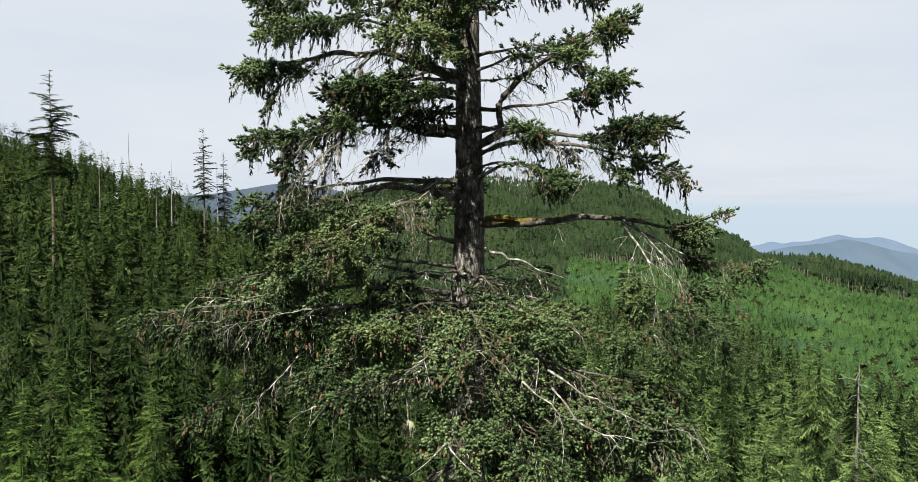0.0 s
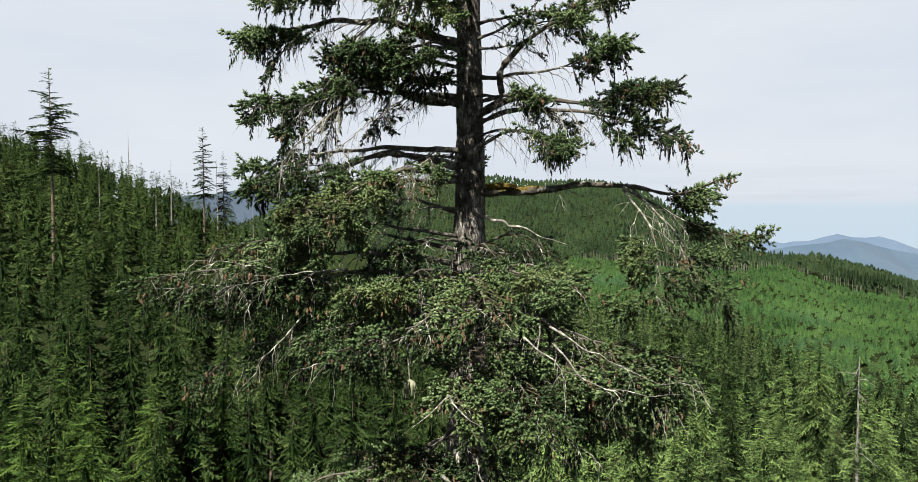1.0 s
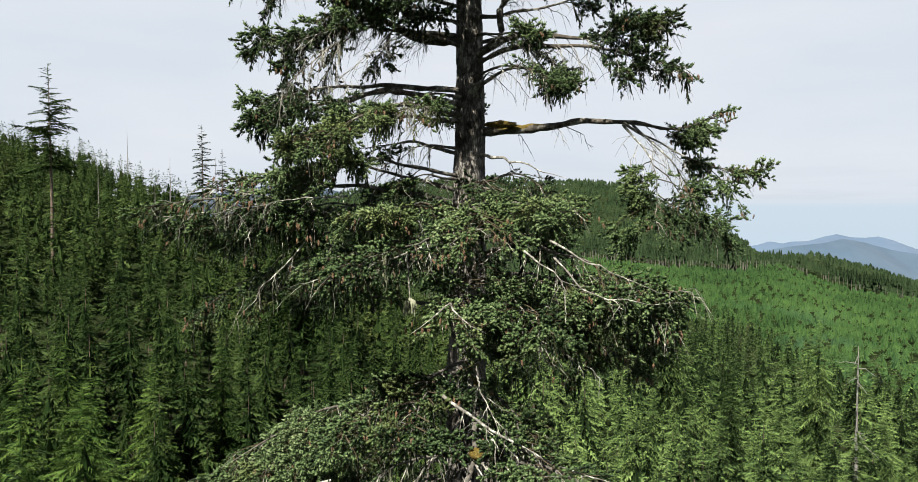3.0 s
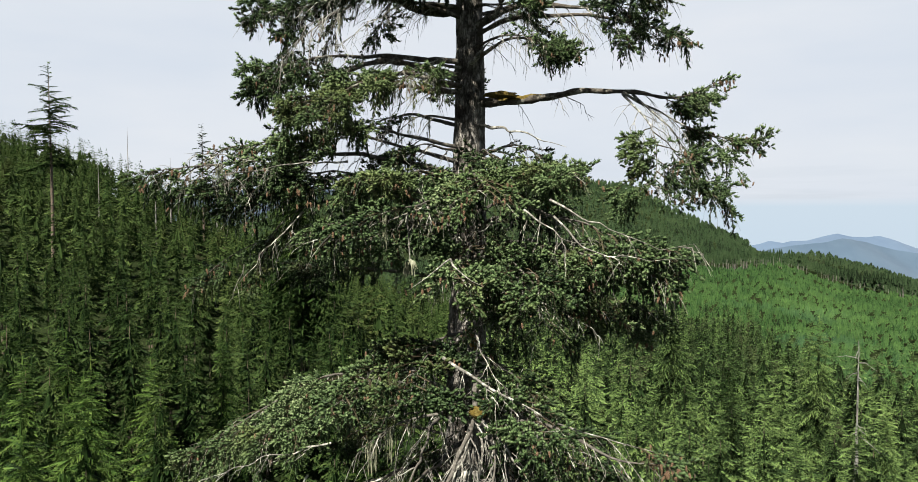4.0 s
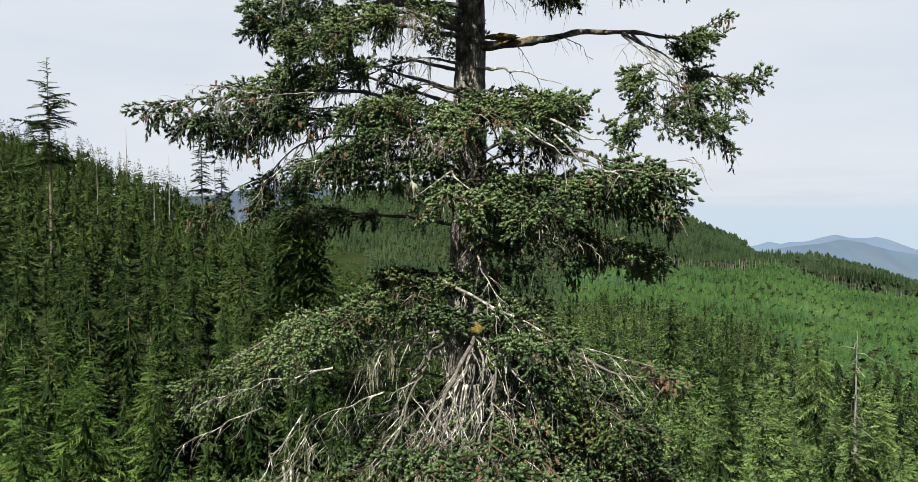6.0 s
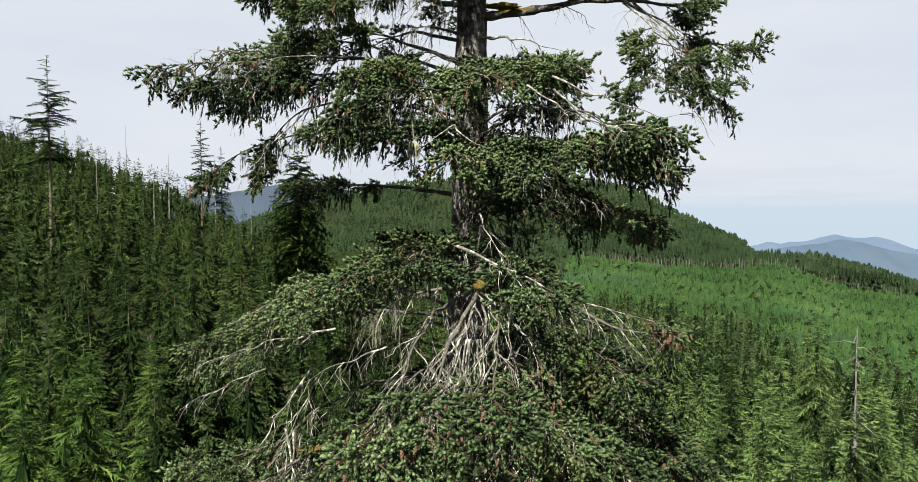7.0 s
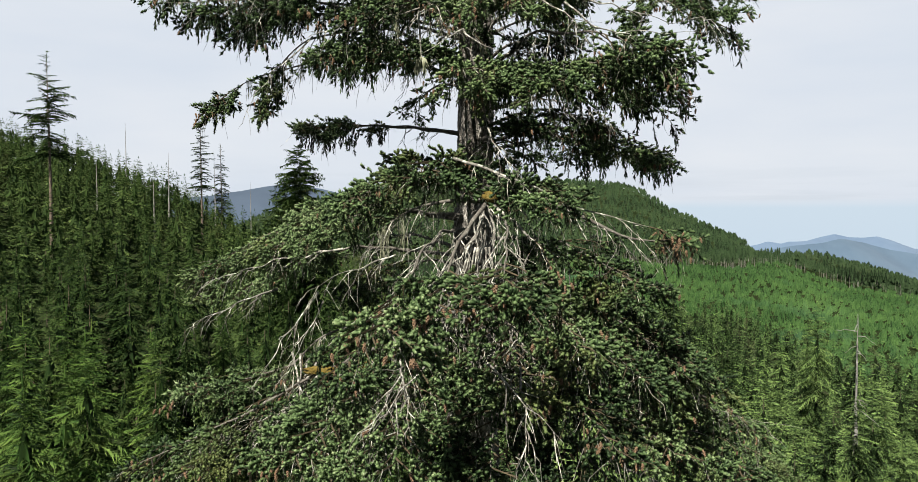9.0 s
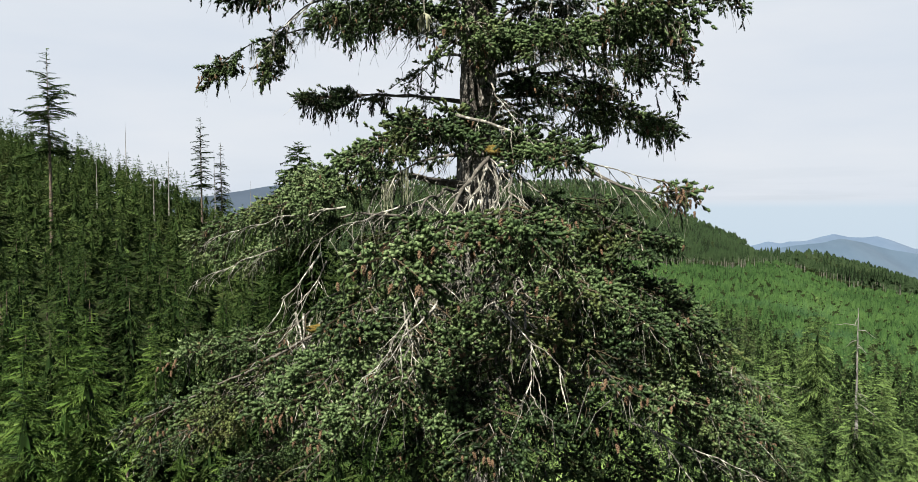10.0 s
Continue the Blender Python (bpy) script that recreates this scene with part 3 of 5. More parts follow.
lone_tree("old_conifer", "bushy uneven old conifer on the ridge", -33.2, 160, 47.6, 11.0, 0.35, FOREST, 104, 2.4, 0.5, 0.30, levels=34, detail=2, group=OLD)
lone_tree("old_conifer", "short conifer leaning on a taller one", -36.4, 161, 41.3, 8.0, 0.3, FOREST, 105, 2.0, 0.5, 0.30, levels=30, detail=2, group=OLD)
SUNNY = "sunlit conifers above the valley"
lone_tree("conifer", "broad tufted yellow-green conifer", 71.4, 150, 15.8, 7.4, 0.10, VALLEY, 111, 2.0, 0.7, 0.34, group=SUNNY)
lone_tree("conifer", "yellow-green conifer with a thin pale top", 83.4, 180, 9.5, 6.4, 0.10, VALLEY, 112, 1.8, 0.8, 0.34, group=SUNNY)
lone_tree("conifer", "pale yellowish conifer with sparse needles", 68.6, 160, 6.5, 5.6, 0.10, VALLEY, 113, 1.5, 0.7, 0.62, group=SUNNY)
lone_tree("conifer", "tall brownish-green conifer with dense boughs", 52.0, 185, 15.0, 8.6, 0.10, VALLEY, 114, 2.2, 0.6, 0.32, group=SUNNY)
lone_tree("conifer", "dark green conifer with layered boughs", 38.8, 107, 14.2, 6.0, 0.10, VALLEY, 115, 1.9, 0.75, 0.28, group=SUNNY)
lone_tree("conifer", "full yellow-green conifer with feathery boughs", 59.0, 104, 9.5, 6.4, 0.10, VALLEY, 116, 1.9, 0.7, 0.33, group=SUNNY)
lone_tree("conifer", "full green conifer with feathery boughs", 31.5, 92, 10.5, 5.6, 0.10, VALLEY, 117, 1.8, 0.7, 0.30, group=SUNNY)
lone_tree("conifer", "dark green spire-shaped conifer beside paler trees", 62.5, 175, 6.0, 5.0, 0.10, FOREST, 118, 1.8, 0.8, 0.24, group=SUNNY)
lone_tree("conifer", "round-topped yellow-green conifer, colour brightened as if sunlit", 50.5, 118, 6.0, 6.2, 0.10, VALLEY, 119, 1.9, 0.6, 0.34, group=SUNNY)
lone_tree("conifer", "low yellow-green conifer at the foot of a dead stem", 44.0, 83, 13.2, 5.4, 0.10, VALLEY, 120, 1.8, 0.6, 0.40, group=SUNNY)
NEARBY = "bright hemlocks below"
lone_tree("hemlock", "bright yellow-green hemlock with drooping boughs", -30.2, 62, 25.4, 5.4, 0.10, NEAR_FOREST, 121, 1.8, 0.8, 0.50, group=NEARBY)
lone_tree("hemlock", "bright green hemlock with drooping boughs", -35.8, 62, 25.8, 5.0, 0.10, NEAR_FOREST, 122, 1.8, 0.8, 0.48, group=NEARBY)
lone_tree("hemlock", "light green young hemlock", -43.0, 83, 24.2, 4.6, 0.10, NEAR_FOREST, 123, 1.8, 0.8, 0.46, group=NEARBY)
lone_tree("hemlock", "dark hemlock with layered boughs", -32.6, 80, 21.6, 5.4, 0.10, NEAR_FOREST, 124, 1.8, 0.75, 0.32, group=NEARBY)
lone_tree("hemlock", "brownish green hemlock among darker trees", -27.5, 88, 22.5, 4.8, 0.10, NEAR_FOREST, 125, 1.8, 0.7, 0.30, group=NEARBY)


def dead_tree(x, y, top, radius, stubs, label, seed):
    """A bleached standing stem with a broken tip and a few bare limbs."""
    rng = np.random.default_rng(seed)
    g = float(ground_at(x, y))
    root = thing("dead_tree", label, "dead tree", "standing dead stems")
    root.location = (x, y, g)
    h = top - g
    b = Buf()
    zs = np.linspace(-1, h, 26)
    b.tube(np.column_stack([rng.normal(0, 0.05, 26).cumsum() * 0.5, rng.normal(0, 0.05, 26).cumsum() * 0.5, zs]), radius * (1.55 - 1.4 * np.clip(zs / h, 0, 1)) * rng.uniform(0.88, 1.12, 26), 8)
    part("trunk", b.mesh("trunk", SNAG, True), root)
    for k in range(stubs):
        w, a, ln = rng.uniform(0.62, 0.97), rng.uniform(0, 6.3), rng.uniform(0.6, 3.2)
        c = Buf()
        p = drooped(np.array([0, 0, w * h]), np.array([math.cos(a), math.sin(a), rng.uniform(-0.3, 0.3)]), ln, rng.uniform(0.1, 0.5), 6, rng, 0.04)
        c.tube(p, np.linspace(0.07, 0.02, 6), 4)
        part("limb", c.mesh("limb", SNAG), root)


def drooped(start, way, length, sag, n, rng, wobble=0.05):
    """A twig that leaves along way and sinks under its own weight."""
    t = np.linspace(0, 1, n)[:, None]
    way = way / (np.linalg.norm(way) + 1e-9)
    pts = start + way * length * t + np.array([0, 0, -sag * length]) * t ** 2
    return pts + rng.normal(0, wobble * length, (n, 3)) * t * (t < 0.99)


dead_tree(47.6, 90, 20.9, 0.26, 13, "bleached grey dead stem with broken limbs", 131)
dead_tree(-172, 400, 77.0, 0.27, 0, "thin bleached dead pole above the canopy", 132)
dead_tree(-142.7, 380, 60.5, 0.28, 0, "thin bleached dead pole above the canopy", 133)
dead_tree(-118.6, 300, 43.5, 0.36, 3, "weathered dead stem with a broken top", 134)
dead_tree(-155, 330, 54.2, 0.24, 0, "thin bleached dead pole above the canopy", 135)
dead_tree(-97, 360, 45.0, 0.20, 0, "thin bleached dead pole above the canopy", 136)
dead_tree(-111, 352, 59.0, 0.26, 2, "thin dead stem beside old conifers", 137)

# ---- the old spruce ----
AXIS_X, AXIS_Y, TREE_TOP = 0.17, 16.6, 57.0
rng_tree = np.random.default_rng(5)


def trunk_radius(z):
    return np.interp(z, [0, 2, 10, 30, 39, 43, 48, TREE_TOP], [1.45, 1.05, 0.86, 0.50, 0.335, 0.255, 0.17, 0.02])


def trunk_mesh():
    b = Buf()
    zs = np.concatenate([np.linspace(-1.0, 24, 60), np.linspace(24.2, TREE_TOP, 420)])
    m = 40
    ang = np.arange(m) * 2 * math.pi / m
    Z, A = np.meshgrid(zs, ang, indexing="ij")
    rr = trunk_radius(Z)
    plates = np.array([[noise.noise((math.cos(a) * 4.5, math.sin(a) * 4.5, z * 1.6)) + 0.6 * noise.noise((math.cos(a) * 11, math.sin(a) * 11, z * 5.0)) for a in ang] for z in zs])
    rr = rr * (1 + 0.09 * np.clip(plates, -1, 1)) + 0.10 * np.clip(2 - Z, 0, 3) * np.cos(5 * A) * 0.4
    x = AXIS_X + rr * np.cos(A) + 0.05 * np.sin(Z * 0.35)
    y = AXIS_Y + rr * np.sin(A) + 0.05 * np.cos(Z * 0.3)
    i, j = np.meshgrid(np.arange(len(zs) - 1), np.arange(m), indexing="ij")
    p, q, r, s = i * m + j, i * m + (j + 1) % m, (i + 1) * m + (j + 1) % m, (i + 1) * m + j
    b.add(np.stack([x, y, Z], -1).reshape(-1, 3), np.concatenate([np.stack([p, q, r], -1).reshape(-1, 3), np.stack([p, r, s], -1).reshape(-1, 3)]), 0.5)
    return b.mesh("trunk", BARK, True)


def shoot_shape(n, seed, core, blade, reach, sides=3, rings=((0.25, 0.85, -0.22), (0.75, 1.0, 0.06))):
    """One needled shoot of unit length along x: a plump brush, its needle points standing out all round."""
    rng = np.random.default_rng(seed)
    b = Buf()
    # tone darkens the base, as shade painted inside the spray
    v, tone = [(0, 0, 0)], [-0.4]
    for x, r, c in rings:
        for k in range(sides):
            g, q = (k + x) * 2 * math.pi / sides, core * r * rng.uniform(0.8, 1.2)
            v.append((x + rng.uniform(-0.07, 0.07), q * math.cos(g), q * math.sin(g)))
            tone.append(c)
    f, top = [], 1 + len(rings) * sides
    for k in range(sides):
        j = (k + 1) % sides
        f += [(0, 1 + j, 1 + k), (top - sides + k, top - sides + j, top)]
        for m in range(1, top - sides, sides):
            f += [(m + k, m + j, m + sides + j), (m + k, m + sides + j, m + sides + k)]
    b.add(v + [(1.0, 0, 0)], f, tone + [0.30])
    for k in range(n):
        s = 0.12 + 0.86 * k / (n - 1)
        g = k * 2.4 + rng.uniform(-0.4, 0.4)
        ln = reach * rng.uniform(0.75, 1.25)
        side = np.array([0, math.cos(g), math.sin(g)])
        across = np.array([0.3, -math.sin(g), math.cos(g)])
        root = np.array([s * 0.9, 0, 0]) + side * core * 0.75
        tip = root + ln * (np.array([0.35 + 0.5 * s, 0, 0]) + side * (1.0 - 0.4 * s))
        # pale tips: fresh growth with a highlight painted in
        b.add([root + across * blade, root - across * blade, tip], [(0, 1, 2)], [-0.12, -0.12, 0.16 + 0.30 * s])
    return np.concatenate(b.v), np.concatenate(b.f), np.concatenate(b.c)


# plump upright shoots, then slim ones that hang
SHOOTS = [shoot_shape(7, k, 0.26, 0.09, 0.28, 3, ((0.55, 1.0, -0.06),)) for k in (1, 2, 3)] + [shoot_shape(6, 9, 0.13, 0.07, 0.24, 3, ((0.5, 1.0, -0.1),))]
FINE_SHOOTS = [shoot_shape(11, k, 0.25, 0.055, 0.22, 4) for k in (4, 5, 6)] + [shoot_shape(11, 8, 0.11, 0.04, 0.2)]


def cone_mesh():
    """A hanging spruce cone, its scales in spiral rows."""
    b = Buf()
    for k in range(26):
        w = (k + 0.5) / 26
        r = 0.5 * math.sin(math.pi * min(1, 0.12 + 0.88 * w) ** 0.8) * 0.36 + 0.03
        a = k * 2.4
        n, t = np.array([math.cos(a), math.sin(a), 0]), np.array([-math.sin(a), math.cos(a), 0])
        c = n * r * 0.75 + np.array([0, 0, -w])
        b.add([c + t * 0.12 + (0, 0, 0.07), c - t * 0.12 + (0, 0, 0.07), c + n * 0.07 - t * 0.06 - (0, 0, 0.08), c + n * 0.07 + t * 0.06 - (0, 0, 0.08)], [(0, 1, 2), (0, 2, 3)], 0.5)
    b.tube([(0, 0, 0.05), (0, 0, -0.3), (0, 0, -0.75), (0, 0, -1.0)], [0.04, 0.12, 0.11, 0.02], 6)
    return b.mesh("cone", CONE)


CONE_MESH = cone_mesh()
spruce = thing("spruce_tree", "huge old spruce with mossy limbs, hanging cones and dead grey twigs", "tree")
spruce.location = (AXIS_X, AXIS_Y, 0)
HOME = Matrix.Translation((-AXIS_X, -AXIS_Y, 0))


def tree_part(name, me, parent=None, label=""):
    ob = part(name, me, parent or spruce, label)
    if parent is None:
        ob.matrix_parent_inverse = HOME
    return ob


tree_part("trunk", trunk_mesh(), None, "grey flaking bark of a thick old trunk")


def curve_through(points, step, wobble, rng):
    """A smooth line through a few places, with a natural unevenness."""
    p = np.asarray(points, float)
    p = np.vstack([2 * p[0] - p[1], p, 2 * p[-1] - p[-2]])
    out = []
    for k in range(1, len(p) - 2):
        n = max(3, int(np.linalg.norm(p[k + 1] - p[k]) / step))
        t = np.linspace(0, 1, n, endpoint=False)[:, None]
        a, b, c, d = p[k - 1], p[k], p[k + 1], p[k + 2]
        out.append(0.5 * (2 * b + (c - a) * t + (2 * a - 5 * b + 4 * c - d) * t ** 2 + (3 * b - a - 3 * c + d) * t ** 3))
    out = np.vstack(out + [p[-2][None]])
    n = len(out)
    rough = rng.normal(0, 1, (n, 3))
    for _ in range(2):
        rough[1:-1] = (rough[:-2] + rough[1:-1] * 2 + rough[2:]) / 4
    return out + rough * wobble * np.sin(np.linspace(0, math.pi, n))[:, None]


def along(path, s):
    k = s * (len(path) - 1)
    i = min(int(k), len(path) - 2)
    return path[i] + (path[i + 1] - path[i]) * (k - i), path[i + 1] - path[i]


def lichen_beard(b, at, length, rng, width=0.05):
    for _ in range(int(10 + 200 * width)):
        p = at + rng.normal(0, width * 0.5, 3) * (1, 1, 0.3)
        n = 4
        pts = p + np.array([0, 0, -1]) * np.linspace(0, length * rng.uniform(0.5, 1.1), n)[:, None] + rng.normal(0, 0.012, (n, 3))
        side = rng.normal(0, 1, 3) * (1, 1, 0)
        side = side / (np.linalg.norm(side) + 1e-9) * rng.uniform(0.004, 0.010)
        for k in range(n - 1):
            b.add([pts[k] - side, pts[k] + side, pts[k + 1]], [(0, 1, 2)], 0.5)


def limb(z, places, r0=0.06, leaf=0.35, spread=1.3, dense=1.0, hang=0.5, bare=0.5, cones=3, moss=0.0, beard=0, lift=0.05, tint=0.32, start=None):
    """One main limb: from the trunk at height z (or from start) through places to its tip.
    leaf: where along it the needles begin; spread: reach of the side boughs; hang: share of hanging sprays; bare: dead grey twigs."""
    rng = np.random.default_rng(int(abs(z * 1000 + sum(places[-1]) * 777)) % 999983)
    if start is None:
        out = np.asarray(places[0], float) - (AXIS_X, AXIS_Y, z)
        out = out / np.linalg.norm(out[:2])
        start = np.array([AXIS_X, AXIS_Y, z]) + out * (1, 1, 0) * float(trunk_radius(z)) * 0.6
    if leaf < 0.95:
        last, before = Vector(places[-1]), Vector(places[-2] if len(places) > 1 else start)
        places = list(places[:-1]) + [tuple(last - (last - before).normalized() * 0.28)]
    path = curve_through([start] + list(places), 0.16, 0.05, rng) if leaf < 1 else curve_through([start] + list(places), 0.09, 0.045, rng)
    length = np.linalg.norm(np.diff(path, axis=0), axis=1).sum()
    s_axis = np.linspace(0, 1, len(path))
    wood, live, twigs, leaves, beards = Buf(), Buf(), Buf(), Buf(), Buf()
    if z < 39.3 and r0 > 0.035:
        r0 = 0.035 + (r0 - 0.035) * 0.7
    rad = r0 * (1 - 0.92 * s_axis ** (0.9 if z > 39.3 else 0.7)) * (1 + 0.12 * rng.normal(size=len(path)))
    wood.tube(path, rad, 8)
    pos, way, size, tints, shape, tips = [], [], [], [], [], []

    def shoots_on(pts, gap, fresh, scale=1.0, begin=0.15, rise=0.18):
        slim = rise < 0
        ln = np.linalg.norm(np.diff(pts, axis=0), axis=1).sum()
        for s in np.arange(begin + rng.uniform(0, 0.1), 1.0, gap / max(ln, 0.05)):
            p, d = along(pts, min(s, 0.999))
            d = d / (np.linalg.norm(d) + 1e-9)
            q = d * 0.75 + rng.normal(0, 0.5 if rise > 0 else 0.25, 3)
            q[2] += rise
            pos.append(p); way.append(q); size.append(scale * rng.uniform(0.075, 0.115) * (1.5 if slim else 1.0)); tints.append(fresh + rng.uniform(-0.14, 0.14)); shape.append(3 if slim else rng.integers(3))
        p, d = pts[-1], pts[-1] - pts[-2]
        d = d / (np.linalg.norm(d) + 1e-9)
        pos.append(p); way.append(d + (0, 0, rise)); size.append(scale * rng.uniform(0.085, 0.12) * (1.5 if slim else 1.0)); tints.append(fresh + 0.16); shape.append(3 if slim else rng.integers(3))

    far = places[-1][1] >= 12.5
    side = rng.choice([-1, 1])
    s = 0.14
    while s < 1.0:
        p, d = along(path, min(s, 0.995))
        d = d / (np.linalg.norm(d) + 1e-9)
        flat = np.array([d[1], -d[0], 0.0])
        flat /= np.linalg.norm(flat) + 1e-9
        side = -side
        leafy = s >= leaf
        into = (s - leaf) / max(1 - leaf, 0.05)
        out = d * rng.uniform(0.45, 0.95) + flat * side * rng.uniform(0.35, 1.0) + np.array([0, 0, lift - (0.12 if z < 39.3 else 0.0) + rng.uniform(-0.25, 0.22)])
        if leafy:
            ln = spread * (1.15 if z > 39.3 else 1.0) * (0.50 + 0.62 * math.sin(math.pi * min(1, 0.25 + 0.75 * into))) * rng.uniform(0.5, 1.1)
            pts = drooped(p, out, ln, rng.uniform(0.0, 0.35), 7, rng, 0.03)
            live.tube(pts[::2], np.linspace(0.014, 0.004, 4), 3)
            tone = tint + rng.uniform(-0.10, 0.10)
            for q in np.arange(0.22, 1.0, (0.024 if z > 39.3 else 0.034 if far else 0.042) / ln / dense):
                a, e = along(pts, q)
                e = e / (np.linalg.norm(e) + 1e-9)
                f2 = np.array([e[1], -e[0], 0])
                knit = noise.noise(Vector(a) * 1.6) if z > 39.3 else noise.noise(Vector((a[0] * 1.1, a[1] * 1.1, a[2] * 2.2)))
                if knit < (0.04 if z > 39.3 else -0.08) and rng.uniform() < 0.94:
                    continue
                droop = rng.uniform() < hang * (0.45 if z < 39.3 else 0.26)
                o = e * rng.uniform(0.4, 0.9) + f2 * rng.choice([-1, 1]) * rng.uniform(0.3, 1.0) + np.array([0, 0, rng.uniform(-0.4, 0.45)])
                if droop:
                    o = o * 0.3 + np.array([0, 0, -0.9])
                l2 = rng.uniform(0.18, 0.40) * (0.75 + 0.5 * (1 - q)) * ((1.2 if z > 39.3 else 1.15) if droop else 1.0)
                sub = drooped(a, o, l2, rng.uniform(-0.2, 0.25), 4, rng, 0.04)
                live.tube(sub[[0, 2, 3]], [0.005, 0.004, 0.003], 3)
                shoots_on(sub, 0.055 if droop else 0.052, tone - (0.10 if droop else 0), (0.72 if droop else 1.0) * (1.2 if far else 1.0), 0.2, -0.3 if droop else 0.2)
            shoots_on(pts, 0.09, tone, 1.0, 0.45)
            tips.append(pts[-1]); tips.append(pts[-3])
            if rng.uniform() < bare * 0.9:
                for _ in range(4 if z > 39.3 else 2):
                    a, e = along(pts, rng.uniform(0.05, 0.6))
                    sub = drooped(a, e / np.linalg.norm(e) * 0.5 + rng.normal(0, 0.5, 3) + (0, 0, -0.6), rng.uniform(0.25, 0.6), 0.4, 5, rng, 0.05)
                    twigs.tube(sub, np.linspace(0.007, 0.002, 5), 3)
        elif rng.uniform() < bare:
            ln = rng.uniform(0.4, 1.1) * (0.6 + 0.3 * spread) * (0.6 if leaf >= 1 else 1.0)
            out[2] -= 0.25
            pts = drooped(p, out, ln, rng.uniform(0.2, 0.9) * (0.4 if r0 <= 0.035 else 1.0), 7, rng, 0.05)
            twigs.tube(pts, np.linspace(0.012 if r0 > 0.035 else 0.009, 0.003, 7), 4)
            for q in np.arange(0.2, 1.0, 0.13 / ln):
                a, e = along(pts, q)
                sub = drooped(a, e / np.linalg.norm(e) * 0.7 + rng.normal(0, 0.45, 3) + (0, 0, -0.35), rng.uniform(0.12, 0.38), rng.uniform(0.1, 0.6), 4, rng, 0.05)
                twigs.tube(sub, np.linspace(0.006, 0.002, 4), 3)
        s += (0.15 if leafy else 0.20) / length * rng.uniform(0.7, 1.4) / max(0.4, dense ** 0.5)
    if leaf < 1:
        shoots_on(path[min(int(len(path) * max(leaf, 0.5)), len(path) - 4):], 0.09, tint + 0.08)
        tips.append(path[-1])
    wood_ob = tree_part("branch", wood.mesh("branch", DEAD if r0 <= 0.035 or leaf >= 1 else PALE_LIMB if z < 39.3 else LIMB, True))
    if twigs.n:
        tagged(tree_part("dead_brush", twigs.mesh("dead_brush", DEAD), wood_ob, "thin dead grey twigs"), kind="stuff")
    if live.n:
        tagged(tree_part("fine_brush", live.mesh("fine_brush", TWIG), wood_ob), kind="stuff")
    if pos:
        pick = np.asarray(shape)
        P, W, S, T = (np.asarray(k) for k in (pos, way, size, tints))
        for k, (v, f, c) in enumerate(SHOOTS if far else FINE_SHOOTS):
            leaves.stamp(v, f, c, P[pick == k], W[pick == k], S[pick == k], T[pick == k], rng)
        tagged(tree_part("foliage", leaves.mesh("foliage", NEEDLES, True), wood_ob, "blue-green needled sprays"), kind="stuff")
    for k in range(int(cones * 3.6) if tips else 0):
        if k % 4 == 0:
            bunch = tips[rng.integers(len(tips))]
        at = bunch + rng.normal(0, 0.10, 3) * (1, 1, 0.6) - (0, 0, 0.03)
        c = tree_part("cone", CONE_MESH, wood_ob)
        c.location, c.rotation_euler = at, (rng.normal(0, 0.25), rng.normal(0, 0.25), rng.uniform(0, 6))
        k2 = rng.uniform(0.075, 0.105)
        c.scale = (k2 * 1.05, k2 * 1.05, k2)
    if moss > 0:
        mb = Buf()
        i0, i1 = 1, max(7, int(len(path) * 0.4 * min(1.0, 0.5 + 0.5 * moss)))
        swell = np.sin(np.linspace(0.15, math.pi - 0.1, i1 - i0)) ** 0.5
        mb.tube(path[i0:i1] + np.array([0, 0, 1.0]) * (rad[i0:i1] * 0.22)[:, None], rad[i0:i1] * swell * (1.0 + 0.10 * rng.normal(size=i1 - i0)), 9)
        tree_part("moss", mb.mesh("moss", MOSS, True), wood_ob, "rusty yellow moss cushion")
    for k in range(beard):
        p, d = along(path, rng.uniform(0.15, 0.95))
        lichen_beard(beards, p, rng.uniform(0.25, 0.6), rng, rng.uniform(0.03, 0.09))
    if beards.n:
        tagged(tree_part("lichen", beards.mesh("lichen", LICHEN), wood_ob, "pale hanging beard lichen"), kind="stuff")
    return path


# top of the crown, out of sight above
for k in range(11):
    a, z = k * 2.4 + 0.5, 45.2 + k * 1.0
    reach = 4.0 * (TREE_TOP + 1 - z) / 12.5
    limb(z, [(AXIS_X + reach * math.cos(a), AXIS_Y + reach * math.sin(a), z + 0.2)], 0.05, 0.25, 0.9, 0.4, cones=0)

# upper crown
limb(44.2, [(-2.0, 16.2, 44.5), (-4.3, 15.8, 44.2)], 0.07, 0.35, 1.2, hang=0.6, cones=5)
limb(43.5, [(-2.0, 15.8, 43.7), (-3.9, 15.0, 43.3)], 0.06, 0.45, 0.9, hang=0.6, bare=0.9)
limb(42.7, [(-1.0, 16.4, 42.95), (-1.75, 16.2, 43.15), (-3.2, 15.8, 42.9), (-4.55, 15.4, 42.6)], 0.12, 0.55, 0.8, hang=0.8, bare=1.0, moss=1.0, beard=4)
limb(43.0, [(-0.7, 15.0, 43.3), (-1.0, 13.4, 43.0)], 0.06, 0.3, 0.9, hang=0.9, cones=5)
